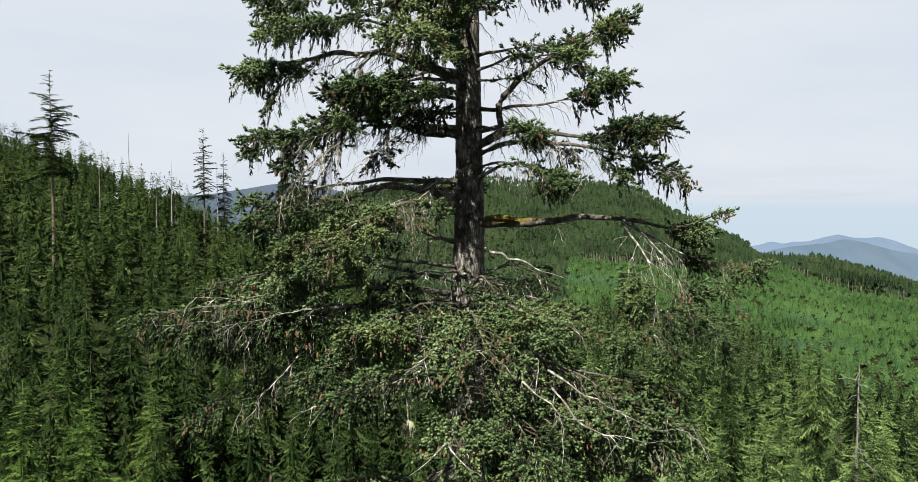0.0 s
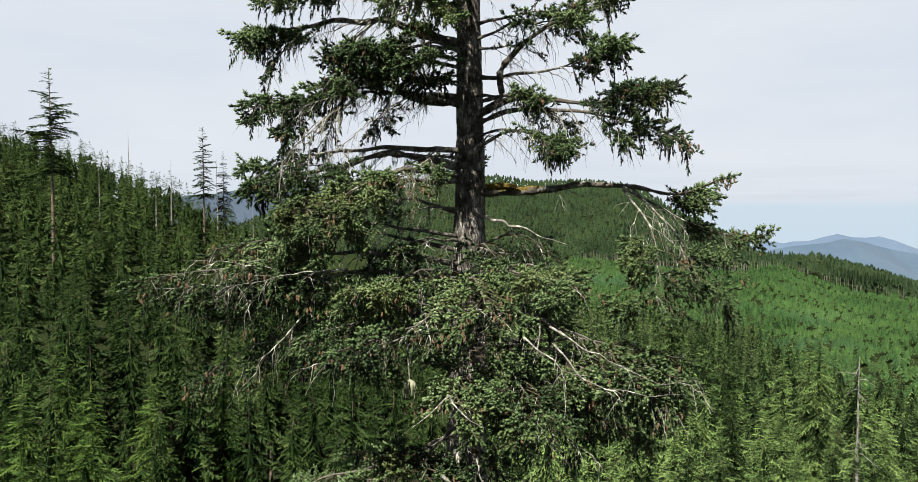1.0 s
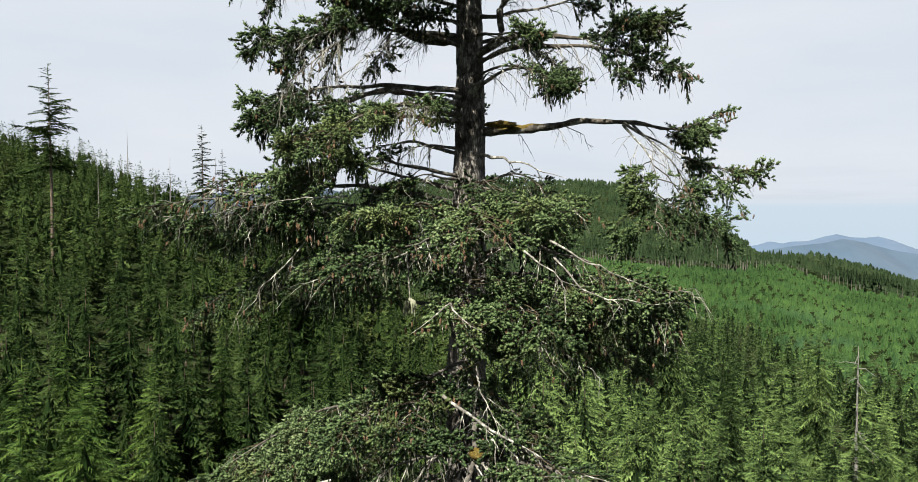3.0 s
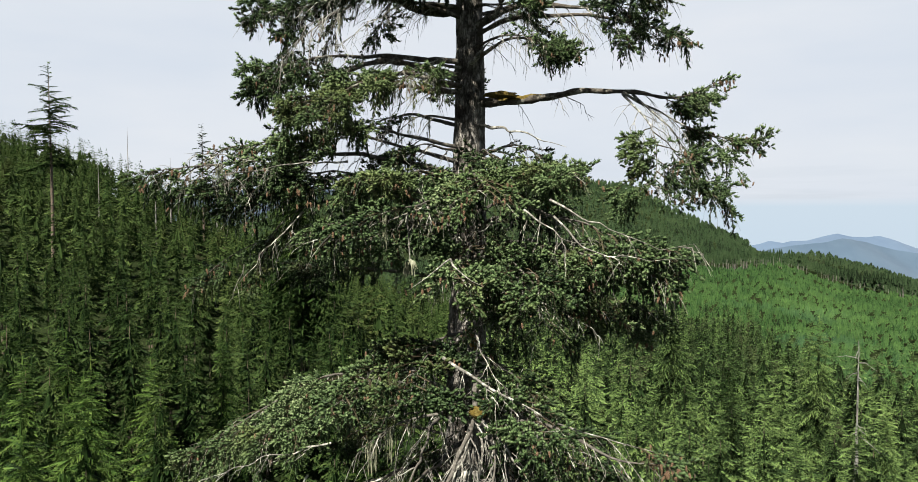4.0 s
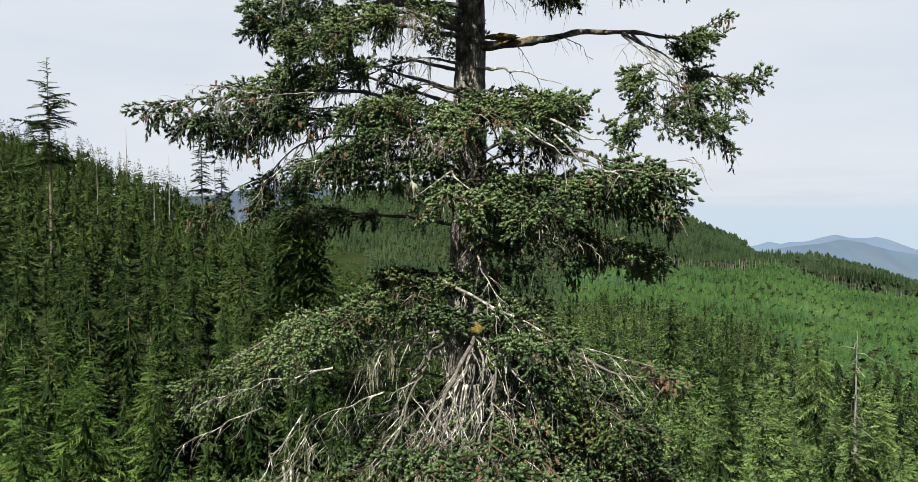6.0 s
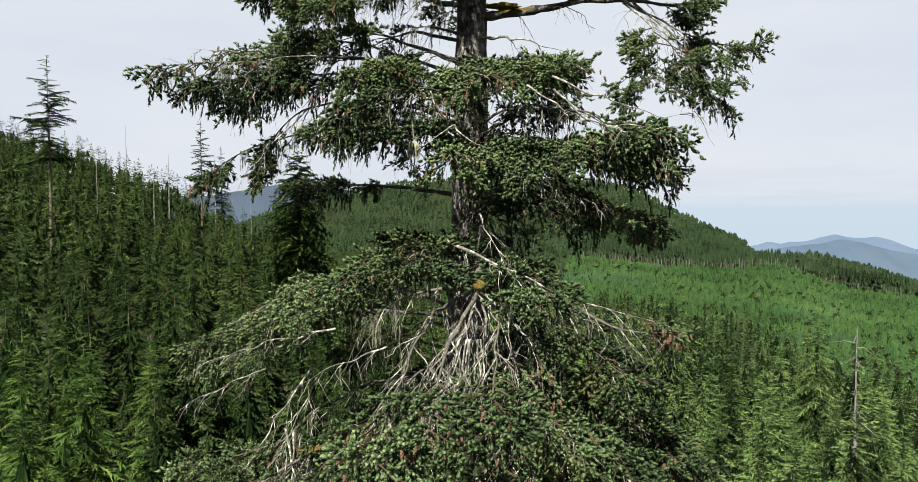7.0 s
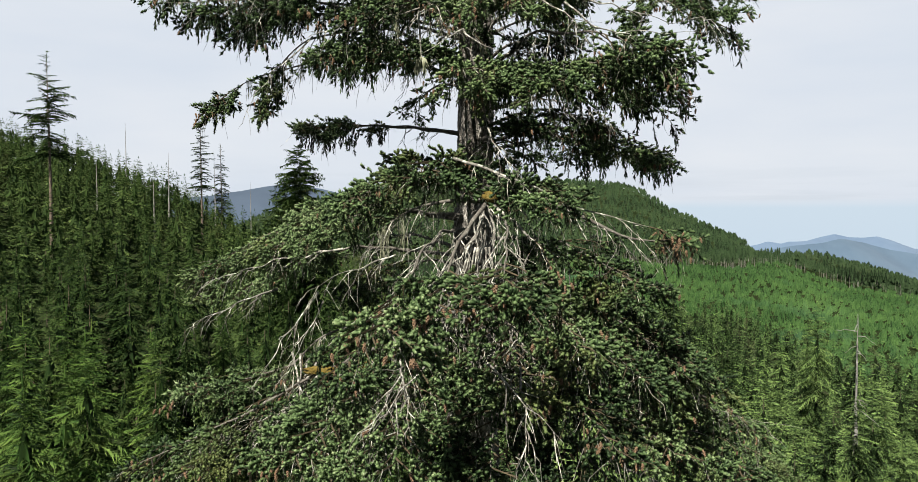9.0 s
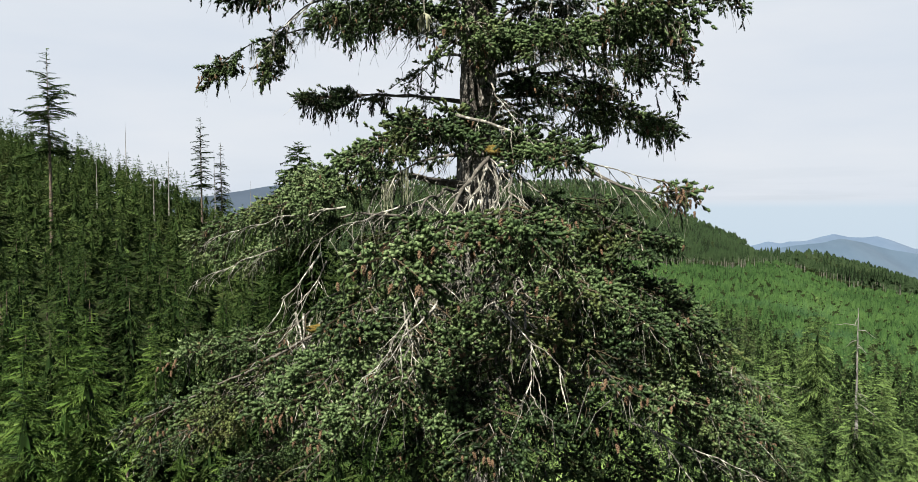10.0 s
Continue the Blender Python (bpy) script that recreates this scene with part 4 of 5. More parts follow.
limb(43.9, [(-0.2, 14.8, 44.0), (0.1, 13.6, 43.9)], 0.05, 0.2, 0.8, hang=0.7, cones=8)
limb(41.5, [(-0.9, 16.4, 41.55), (-1.9, 16.2, 41.9), (-3.0, 15.6, 41.4), (-4.2, 15.0, 41.2)], 0.12, 0.68, 0.9, bare=1.0, moss=0.8, beard=5)
limb(41.4, [(-1.3, 15.8, 41.6), (-2.3, 15.0, 41.2), (-3.4, 14.0, 40.0)], 0.05, 0.97, 0.5, bare=1.0, beard=3, cones=0)
limb(40.45, [(-1.5, 16.0, 40.45), (-3.0, 15.0, 40.2), (-3.9, 14.5, 39.9)], 0.07, 0.72, 0.8, bare=1.0, beard=5)
limb(40.1, [(-1.4, 15.8, 40.3), (-2.6, 15.2, 40.0), (-4.0, 14.6, 39.6)], 0.10, 0.50, 1.0, hang=0.7, bare=0.8, cones=8, beard=3)
limb(39.9, [(-1.4, 14.8, 39.9), (-2.7, 13.2, 39.0)], 0.07, 0.40, 1.0, hang=0.8, bare=0.8, cones=8, beard=4)
limb(44.2, [(1.5, 16.0, 44.5), (2.8, 15.5, 44.2)], 0.06, 0.4, 0.8, hang=0.6, cones=4)
limb(41.15, [(0.85, 16.2, 41.5), (0.9, 16.0, 42.2), (1.9, 15.6, 43.0), (3.4, 15.0, 43.65)], 0.10, 0.62, 0.85, bare=0.6, cones=5)
limb(42.0, [(1.6, 15.8, 42.0), (3.3, 15.0, 42.45)], 0.05, 0.62, 0.75, bare=0.8)
limb(42.6, [(1.0, 16.2, 42.6), (1.7, 16.0, 42.7)], 0.03, 0.5, 0.4, bare=0.7, cones=0)
limb(41.2, [(1.2, 16.0, 41.5), (2.4, 15.4, 41.35), (4.1, 14.5, 41.5)], 0.09, 0.62, 0.8, bare=0.9, cones=5)
limb(41.0, [(1.4, 15.8, 41.3), (2.8, 15.0, 41.0), (4.5, 14.4, 40.5)], 0.07, 0.66, 0.9, bare=0.9, hang=0.7, cones=5)
limb(40.5, [(1.2, 15.8, 40.8), (2.4, 15.2, 40.2)], 0.05, 0.5, 0.7, bare=0.6, hang=0.7)
limb(39.55, [(1.5, 16.0, 39.55), (3.0, 15.6, 39.75), (4.3, 15.3, 39.5), (5.4, 15.1, 39.85)], 0.11, 0.72, 0.8, bare=0.25, moss=0.9, cones=7)
limb(39.7, [(4.6, 15.4, 38.9), (6.0, 15.3, 38.6)], 0.030, 0.45, 0.8, 1.2, bare=0.6, cones=6, start=(3.3, 15.5, 39.65))
limb(39.6, [(4.2, 14.8, 38.7), (4.6, 14.6, 37.8), (5.4, 14.5, 37.1)], 0.028, 0.42, 0.7, 1.3, bare=0.6, cones=5, start=(3.5, 15.5, 39.6))
limb(39.5, [(3.6, 14.2, 38.7), (3.5, 13.6, 37.9), (3.2, 13.1, 37.55)], 0.026, 0.45, 0.8, 1.3, bare=0.6, cones=5, start=(3.3, 15.5, 39.6))
limb(39.1, [(1.1, 15.4, 38.85), (2.1, 15.0, 38.5)], 0.055, 1.0, 0.5, bare=0.15, cones=0)
limb(38.4, [(1.0, 15.6, 38.3), (1.5, 15.2, 38.6)], 0.04, 0.4, 0.5, cones=0)
limb(38.0, [(0.7, 15.6, 37.95), (1.1, 15.2, 37.97)], 0.04, 1.0, 0.4, bare=0.1, cones=0)
limb(39.2, [(-0.6, 16.0, 39.2), (-1.4, 15.4, 39.1)], 0.05, 0.9, 0.4, bare=0.6, cones=0, beard=2)
limb(38.5, [(-0.6, 15.6, 38.6), (-1.5, 15.0, 38.4)], 0.05, 0.6, 0.5, bare=0.8, cones=2)

limb(44.6, [(-0.3, 15.2, 44.9), (-0.7, 14.0, 44.6)], 0.05, 0.25, 0.9, 1.1, hang=0.9, cones=8, bare=0.3)
limb(44.4, [(0.5, 15.4, 44.7), (0.9, 14.2, 44.3)], 0.05, 0.25, 0.8, 1.1, hang=0.8, cones=8, bare=0.3)
limb(43.6, [(0.3, 15.2, 43.9), (0.35, 14.0, 43.5)], 0.04, 0.25, 0.7, 1.1, hang=0.9, cones=6, bare=0.3)
limb(43.9, [(-1.2, 15.8, 44.0), (-2.2, 15.0, 43.6)], 0.05, 0.35, 0.8, hang=0.9, cones=4, bare=0.6)
limb(42.6, [(-1.0, 15.6, 42.5), (-2.4, 14.8, 42.2)], 0.05, 0.45, 0.8, hang=0.9, cones=2, bare=0.8)
limb(42.3, [(-0.5, 15.6, 42.3), (-1.2, 14.6, 41.9)], 0.04, 0.4, 0.7, hang=0.9, cones=2, bare=0.6)
limb(41.9, [(-1.6, 15.6, 41.9), (-2.9, 14.8, 41.6)], 0.04, 0.5, 0.7, hang=0.9, cones=2, bare=0.8)
limb(40.3, [(-0.6, 15.6, 40.2), (-1.2, 14.4, 39.6)], 0.04, 0.5, 0.6, hang=0.9, cones=2, bare=0.9, beard=3)
limb(39.8, [(-1.8, 15.0, 39.7), (-3.4, 14.0, 39.1)], 0.06, 0.45, 1.0, hang=0.8, cones=8, bare=0.9)
limb(43.1, [(1.4, 15.8, 43.2), (2.3, 15.4, 43.1)], 0.04, 0.5, 0.6, hang=0.7, cones=2, bare=0.6)
limb(41.6, [(1.0, 15.8, 41.5), (1.9, 15.2, 41.3)], 0.04, 0.5, 0.5, hang=0.7, cones=1, bare=0.9)

limb(42.5, [(-0.8, 15.8, 42.7), (-1.5, 15.0, 42.4)], 0.04, 0.3, 0.7, hang=0.6, cones=2, bare=0.8)
limb(42.2, [(-1.5, 15.6, 42.4), (-2.7, 14.9, 42.0)], 0.05, 0.4, 0.8, hang=0.6, cones=4, bare=0.9)
limb(41.6, [(-2.2, 15.6, 41.6), (-3.7, 14.9, 41.1)], 0.05, 0.5, 0.8, hang=0.7, cones=4, bare=0.9)
limb(41.8, [(-0.6, 15.6, 41.9), (-1.1, 14.9, 41.6)], 0.03, 0.3, 0.5, hang=0.5, cones=0, bare=0.8)
limb(42.8, [(1.3, 15.8, 43.0), (2.6, 15.0, 42.8)], 0.04, 0.45, 0.7, hang=0.5, cones=3, bare=0.8)
limb(40.7, [(1.0, 15.6, 40.8), (2.0, 14.8, 40.4)], 0.04, 0.5, 0.5, hang=0.6, cones=1, bare=0.9)

# lacy boughs that hang from the mossy limbs
limb(41.85, [(-2.4, 16.0, 41.5), (-2.75, 15.8, 40.7), (-2.8, 15.7, 40.1)], 0.030, 0.35, 0.5, 0.8, hang=0.9, bare=1.0, cones=2, beard=3, start=(-1.9, 16.2, 41.9))
limb(41.6, [(-3.3, 15.5, 41.0), (-3.55, 15.3, 40.3)], 0.030, 0.30, 0.55, 0.9, hang=0.9, bare=1.0, cones=3, beard=2, start=(-2.8, 15.8, 41.5))
limb(41.7, [(-1.6, 16.0, 41.2), (-1.8, 15.8, 40.7)], 0.025, 0.30, 0.4, 0.7, hang=0.9, bare=1.0, cones=1, beard=2, start=(-1.4, 16.3, 41.7))
limb(43.1, [(-2.3, 16.0, 42.6), (-2.5, 15.9, 41.9)], 0.028, 0.30, 0.45, 0.8, hang=0.9, bare=1.0, cones=2, beard=2, start=(-1.8, 16.2, 43.1))
limb(42.95, [(-3.6, 15.5, 42.3), (-3.9, 15.3, 41.7)], 0.028, 0.30, 0.5, 0.9, hang=0.9, bare=1.0, cones=3, start=(-3.2, 15.8, 42.9))
limb(41.4, [(1.6, 15.7, 40.9), (1.8, 15.5, 40.2)], 0.028, 0.45, 0.45, 0.8, hang=0.8, bare=1.0, cones=1, start=(1.2, 16.0, 41.4))
limb(41.3, [(2.9, 15.0, 40.9), (3.3, 14.8, 40.3)], 0.025, 0.45, 0.45, 0.8, hang=0.8, bare=1.0, cones=2, start=(2.5, 15.3, 41.3))

# knots where old limbs broke off
limb(38.45, [(0.12, 15.98, 38.47)], 0.07, 1.0, 0.1, bare=0.0, cones=0, start=(0.12, 16.35, 38.45))
limb(40.45, [(0.36, 15.95, 40.5), (0.62, 15.9, 40.75)], 0.075, 1.0, 0.1, bare=0.2, cones=0, start=(0.24, 16.35, 40.4))

# middle of the crown
limb(37.8, [(1.0, 14.4, 38.0), (2.0, 12.6, 37.95)], 0.08, 0.40, 1.0, 1.1, cones=12, bare=0.6)
limb(37.6, [(0.3, 14.0, 37.9), (0.45, 11.9, 37.55)], 0.08, 0.40, 1.1, 1.1, cones=14)
limb(37.8, [(-0.8, 14.6, 38.0), (-1.8, 12.8, 37.8)], 0.08, 0.40, 1.1, 1.1, cones=12)
limb(38.0, [(-1.6, 15.2, 38.3), (-3.4, 14.2, 38.25), (-5.8, 13.5, 37.95)], 0.09, 0.50, 0.85, 1.0, hang=0.9, bare=0.9, cones=14, beard=4, lift=-0.15)
limb(38.3, [(-2.4, 15.4, 38.8), (-5.0, 14.5, 38.4)], 0.06, 0.78, 0.6, bare=1.0, cones=6)
limb(37.2, [(-1.6, 15.0, 37.6), (-3.2, 14.4, 37.2), (-4.1, 14.2, 35.9)], 0.07, 0.80, 0.6, bare=1.0, hang=0.5, cones=4, beard=3)
limb(36.9, [(-2.0, 15.2, 37.1), (-4.0, 14.4, 36.6), (-5.2, 14.0, 35.75)], 0.06, 0.84, 0.6, bare=0.9, cones=6, beard=3)
limb(37.0, [(-0.3, 14.0, 37.5), (-0.7, 12.1, 37.4), (-2.2, 11.6, 36.95)], 0.07, 0.75, 0.7, bare=1.0, cones=5, beard=5)
limb(36.8, [(1.2, 14.0, 37.3), (2.4, 12.4, 36.9), (3.45, 11.6, 36.6)], 0.07, 0.66, 0.9, bare=1.0, cones=8)
limb(36.4, [(1.4, 14.2, 36.7), (2.6, 12.8, 36.4), (3.4, 12.0, 36.05)], 0.07, 0.45, 1.1, 1.1, cones=10, hang=0.7)
limb(36.2, [(0.2, 14.2, 36.6), (-0.15, 11.3, 36.2)], 0.08, 0.40, 1.1, 1.1, cones=8, bare=0.8)
limb(36.2, [(0.7, 14.0, 36.5), (1.3, 11.2, 36.0)], 0.07, 0.45, 1.1, 1.1, cones=8, bare=0.8, hang=0.7)
limb(36.6, [(-0.6, 14.4, 37.0), (-1.7, 12.2, 36.8)], 0.07, 0.45, 1.0, cones=6, bare=0.8, hang=0.7)
limb(36.3, [(1.6, 13.6, 36.6), (2.6, 12.0, 36.5), (3.45, 11.4, 36.1)], 0.06, 0.50, 0.8, 0.8, hang=0.5, bare=0.9, cones=9)
limb(35.7, [(-1.7, 17.0, 35.9), (-4.0, 17.8, 36.0)], 0.08, 0.45, 0.9, bare=0.7, cones=0, hang=0.8, tint=0.2)
limb(35.8, [(2.2, 15.9, 35.7), (4.4, 15.5, 35.0)], 0.07, 0.50, 0.8, bare=0.8, hang=0.9, cones=2)
limb(36.2, [(2.4, 15.6, 36.5), (4.6, 15.0, 36.2)], 0.07, 0.50, 0.9, bare=0.7, hang=0.7, cones=5)

limb(35.8, [(1.4, 14.6, 36.0), (2.6, 13.0, 35.4)], 0.06, 0.40, 1.0, 0.8, hang=0.5, bare=0.8, cones=6)
limb(35.5, [(1.0, 14.2, 35.7), (1.7, 12.4, 35.1)], 0.06, 0.40, 1.0, 0.8, hang=0.5, bare=0.8, cones=5)
limb(35.3, [(2.0, 15.0, 35.5), (3.6, 13.8, 34.9)], 0.06, 0.50, 0.8, 0.75, hang=0.5, bare=0.8, cones=4)
limb(35.2, [(0.5, 14.4, 35.4), (0.9, 13.0, 34.9)], 0.05, 0.35, 0.8, 1.0, hang=0.8, bare=0.8, cones=3)
limb(37.1, [(-1.2, 14.8, 37.3), (-2.9, 13.4, 36.9)], 0.06, 0.45, 1.0, 1.1, hang=0.8, bare=0.9, cones=8, beard=3)
limb(38.6, [(-2.0, 15.0, 38.9), (-3.6, 13.8, 38.5)], 0.06, 0.50, 0.9, 1.1, hang=0.9, bare=0.8, cones=8)

limb(37.7, [(-2.4, 14.7, 37.9), (-4.4, 13.7, 37.35)], 0.06, 0.50, 0.9, 1.1, hang=0.9, bare=0.9, cones=9, beard=3)
limb(37.9, [(-3.0, 14.3, 38.0), (-5.0, 13.6, 37.6)], 0.05, 0.60, 0.7, 1.1, hang=0.8, bare=0.9, cones=8)

# the mossy elbow and its cascade of bare boughs
KNOT = (0.2, 11.4, 34.2)
limb(34.6, [(0.25, 14.0, 34.6), KNOT, (-0.25, 9.6, 33.6), (-0.5, 7.4, 32.9)], 0.13, 0.86, 0.8, bare=0.5, moss=0.6, cones=5)
for k, (places, r) in enumerate((
    ([(0.05, 11.0, 33.72), (-0.19, 10.7, 33.13), (-0.36, 10.5, 32.62)], 0.060),
    ([(0.19, 11.1, 33.76), (0.06, 10.8, 33.2), (-0.08, 10.6, 32.7)], 0.050),
    ([(0.33, 11.2, 33.78), (0.27, 11.1, 33.3), (0.22, 11.0, 33.0)], 0.052),
    ([(0.05, 10.9, 33.70), (-0.31, 10.6, 33.3), (-0.68, 10.4, 32.9), (-0.95, 10.3, 32.7)], 0.036),
    ([(-0.05, 10.8, 33.45), (-0.4, 10.5, 32.95), (-0.62, 10.3, 32.55)], 0.030),
)):
    limb(34.2 + 0.01 * k, places, r, 1.0, 0.4, bare=0.22, cones=0, start=KNOT)
for k in range(7):
    end = (-0.72 + 0.13 * k + rng_tree.uniform(-0.1, 0.1), 10.1 + rng_tree.uniform(-0.3, 0.3), 32.5 + rng_tree.uniform(-0.2, 0.3))
    limb(33.4 + 0.01 * k, [(-0.25 + 0.08 * k, 10.5, 33.0 + rng_tree.uniform(-0.15, 0.15)), end], 0.014 + 0.004 * (k % 3), 1.0, 0.3, bare=0.4, cones=0, start=(-0.02 + 0.04 * k, 10.85, 33.5))
limb(34.82, [(0.56, 11.3, 34.56), (1.48, 11.1, 34.14), (2.24, 11.0, 33.89), (3.35, 11.0, 33.58)], 0.034, 0.88, 0.6, bare=1.0, cones=6, start=(-0.3, 12.2, 34.9))
limb(34.50, [(0.98, 10.9, 33.89), (0.7, 10.7, 33.2)], 0.020, 1.0, 0.4, bare=0.6, cones=0, start=(0.45, 11.2, 34.5))
limb(34.25, [(1.3, 11.1, 34.05), (2.3, 10.9, 33.65), (3.3, 10.85, 33.55)], 0.085, 0.76, 0.7, bare=1.0, cones=9, start=KNOT)
limb(34.22, [(0.8, 10.6, 33.7), (1.4, 10.1, 33.2)], 0.035, 0.6, 0.6, bare=1.0, cones=3, start=KNOT)
limb(34.24, [(-0.9, 11.4, 34.1), (-1.5, 11.3, 33.7)], 0.05, 0.95, 0.5, bare=1.0, cones=0, beard=4, start=KNOT)
limb(34.6, [(-0.5, 13.5, 34.9), (-0.85, 10.4, 34.45)], 0.06, 0.45, 0.9, 1.2, cones=6, lift=0.3)
limb(34.4, [(-1.0, 13.6, 34.7), (-2.2, 11.6, 34.1)], 0.06, 0.45, 0.8, 1.2, cones=6)
limb(33.9, [(-1.8, 14.2, 34.0), (-3.6, 12.6, 33.35)], 0.07, 0.45, 1.0, cones=8, bare=0.8)
limb(33.8, [(-2.4, 14.4, 34.1), (-5.0, 13.1, 32.95)], 0.07, 0.45, 1.2, cones=9, bare=0.9)
limb(34.2, [(0.8, 13.0, 34.5), (1.15, 10.0, 34.1)], 0.06, 0.50, 0.8, 1.2, cones=5, lift=0.25)
limb(33.7, [(0.5, 11.5, 33.9), (0.2, 7.2, 33.1)], 0.06, 0.84, 0.8, 1.2, cones=7, lift=0.0)
limb(33.6, [(-0.6, 11.5, 33.6), (-1.05, 7.0, 32.85)], 0.06, 0.84, 0.8, 1.2, cones=9)
limb(33.4, [(1.4, 12.8, 33.5), (2.5, 10.1, 32.9)], 0.06, 0.5, 1.0, cones=7, bare=0.8)
limb(33.0, [(-2.6, 15.8, 33.2), (-4.9, 15.2, 32.4)], 0.06, 0.5, 1.0, cones=3, bare=0.8)

# lower crown
limb(32.9, [(0.8, 12.0, 33.0), (1.3, 8.7, 32.3)], 0.06, 0.50, 1.0, 1.2, cones=8, bare=0.8)
limb(32.5, [(1.2, 12.4, 32.7), (2.2, 9.2, 31.8)], 0.06, 0.50, 1.0, 1.2, cones=8, bare=0.8)
limb(32.4, [(0.4, 12.0, 32.5), (0.5, 8.1, 31.9)], 0.06, 0.55, 1.0, 1.2, cones=6, bare=0.8)
limb(32.2, [(1.8, 13.0, 32.4), (3.3, 10.6, 31.7)], 0.06, 0.50, 1.0, 1.2, cones=7, bare=0.8)
limb(32.3, [(-0.9, 12.4, 32.5), (-1.9, 9.6, 31.9)], 0.06, 0.55, 1.0, 1.1, cones=7, bare=0.9)
limb(31.4, [(1.8, 14.4, 31.5), (3.4, 13.6, 30.6), (5.15, 13.3, 30.1)], 0.07, 0.70, 0.8, bare=1.0, cones=9)
limb(31.6, [(-1.2, 13.8, 31.7), (-2.6, 12.4, 31.3), (-4.0, 11.9, 30.6), (-5.7, 11.5, 29.9)], 0.10, 0.55, 1.2, bare=0.9, cones=8, moss=0.4, beard=3)
limb(31.9, [(-2.0, 14.2, 32.0), (-3.5, 13.1, 31.2), (-5.2, 12.5, 30.95)], 0.07, 0.66, 1.0, bare=1.0, cones=8, beard=3)
limb(32.3, [(0.3, 12.4, 32.5), (0.7, 9.6, 32.2), (1.7, 7.9, 31.2)], 0.06, 0.72, 0.8, bare=1.0, cones=6)
limb(32.0, [(-0.4, 12.6, 32.2), (-0.95, 10.0, 31.6), (-1.0, 8.2, 31.0)], 0.06, 0.6, 1.0, bare=0.9, cones=6, beard=3)
limb(31.6, [(0.3, 12.0, 31.8), (0.1, 7.7, 30.8)], 0.07, 0.55, 1.2, 1.1, cones=8, bare=0.8)
limb(31.4, [(1.4, 12.6, 31.6), (2.7, 9.2, 30.8)], 0.07, 0.5, 1.2, 1.1, cones=9, bare=0.8)
limb(31.3, [(-1.2, 12.4, 31.5), (-2.6, 9.2, 30.7)], 0.07, 0.5, 1.2, 1.1, cones=9, bare=0.8)
limb(31.0, [(2.4, 13.0, 31.0), (4.6, 11.4, 29.7)], 0.07, 0.55, 1.1, cones=8, bare=0.9)
limb(31.3, [(2.2, 13.6, 31.4), (3.8, 12.6, 30.9), (4.95, 12.2, 30.3)], 0.06, 0.40, 1.0, 0.9, hang=0.6, bare=0.9, cones=9)
limb(31.8, [(1.9, 13.2, 32.0), (3.2, 11.8, 31.6), (3.9, 11.3, 31.2)], 0.06, 0.40, 0.9, 0.9, hang=0.6, bare=0.9, cones=7)
limb(32.6, [(1.4, 13.6, 32.6), (2.4, 11.8, 31.9)], 0.06, 0.5, 0.9, cones=4)
for k in range(10):
    a = -math.pi * (0.02 + 0.96 * k / 9)
    reach, z = 6.6 + rng_tree.uniform(-0.8, 0.6), 29.4 + rng_tree.uniform(-0.4, 0.6)
    limb(z + 0.6, [(AXIS_X + 0.5 * reach * math.cos(a), AXIS_Y + 0.5 * reach * math.sin(a), z + 0.6), (AXIS_X + reach * math.cos(a), AXIS_Y + reach * math.sin(a), z - 0.7)], 0.08, 0.5, 1.2, 0.75, cones=5)


def dead_bough(start, tip, r0=0.036, bend=0.12, bare=0.9, side=0.2):
    """A bare weathered bough lying over the live sprays, with drooping grey side twigs."""
    a, b = Vector(start), Vector(tip)
    a = a + (a - b) * 0.25 + Vector((0, 0.5, 0))
    limb(a.z + 0.001 * a.x, [tuple((a + b) / 2 + Vector((0, 0, 0.5 * bend))), tip], r0 * 0.58, 1.0, side, bare=bare, cones=0, start=tuple(a))


for k in range(9):
    dead_bough((-2.45 - 0.07 * k, 12.2, 30.92 + 0.05 * k), (-4.35 + 0.24 * k, 11.6 - 0.08 * k, 30.42 - 0.05 * (k % 4)), 0.030 + 0.008 * (k % 3), 0.05, 0.5)
dead_bough((-2.62, 12.3, 30.9), (-2.95, 12.2, 31.3), 0.07, 0.0, 0.1)
dead_bough((-1.6, 11.6, 31.5), (-2.3, 11.3, 30.6), 0.040, 0.05, 0.7)
dead_bough((-0.7, 9.2, 32.0), (-1.3, 8.9, 31.35), 0.038, 0.05, 0.8)
dead_bough((-2.9, 12.6, 32.3), (-3.6, 12.1, 31.15), 0.04, 0.05)
dead_bough((-2.7, 12.4, 32.2), (-3.1, 11.9, 31.2), 0.03, 0.05)
dead_bough((-0.95, 9.4, 31.95), (-1.45, 9.0, 31.1), 0.036, 0.08)
dead_bough((-1.0, 9.4, 31.9), (-0.8, 8.8, 31.15), 0.030, 0.05)
dead_bough((0.25, 7.9, 32.15), (0.85, 7.5, 31.65), 0.030, 0.04)
dead_bough((0.5, 8.2, 32.0), (0.45, 7.6, 31.35), 0.030, 0.03)
dead_bough((2.3, 13.0, 31.25), (5.2, 12.9, 30.2), 0.045, 0.02, 1.0)
dead_bough((4.6, 13.0, 30.3), (6.0, 13.1, 30.08), 0.020, 0.02, 0.1)
dead_bough((2.7, 10.4, 30.0), (4.3, 10.2, 29.4), 0.040, 0.05, 0.9)
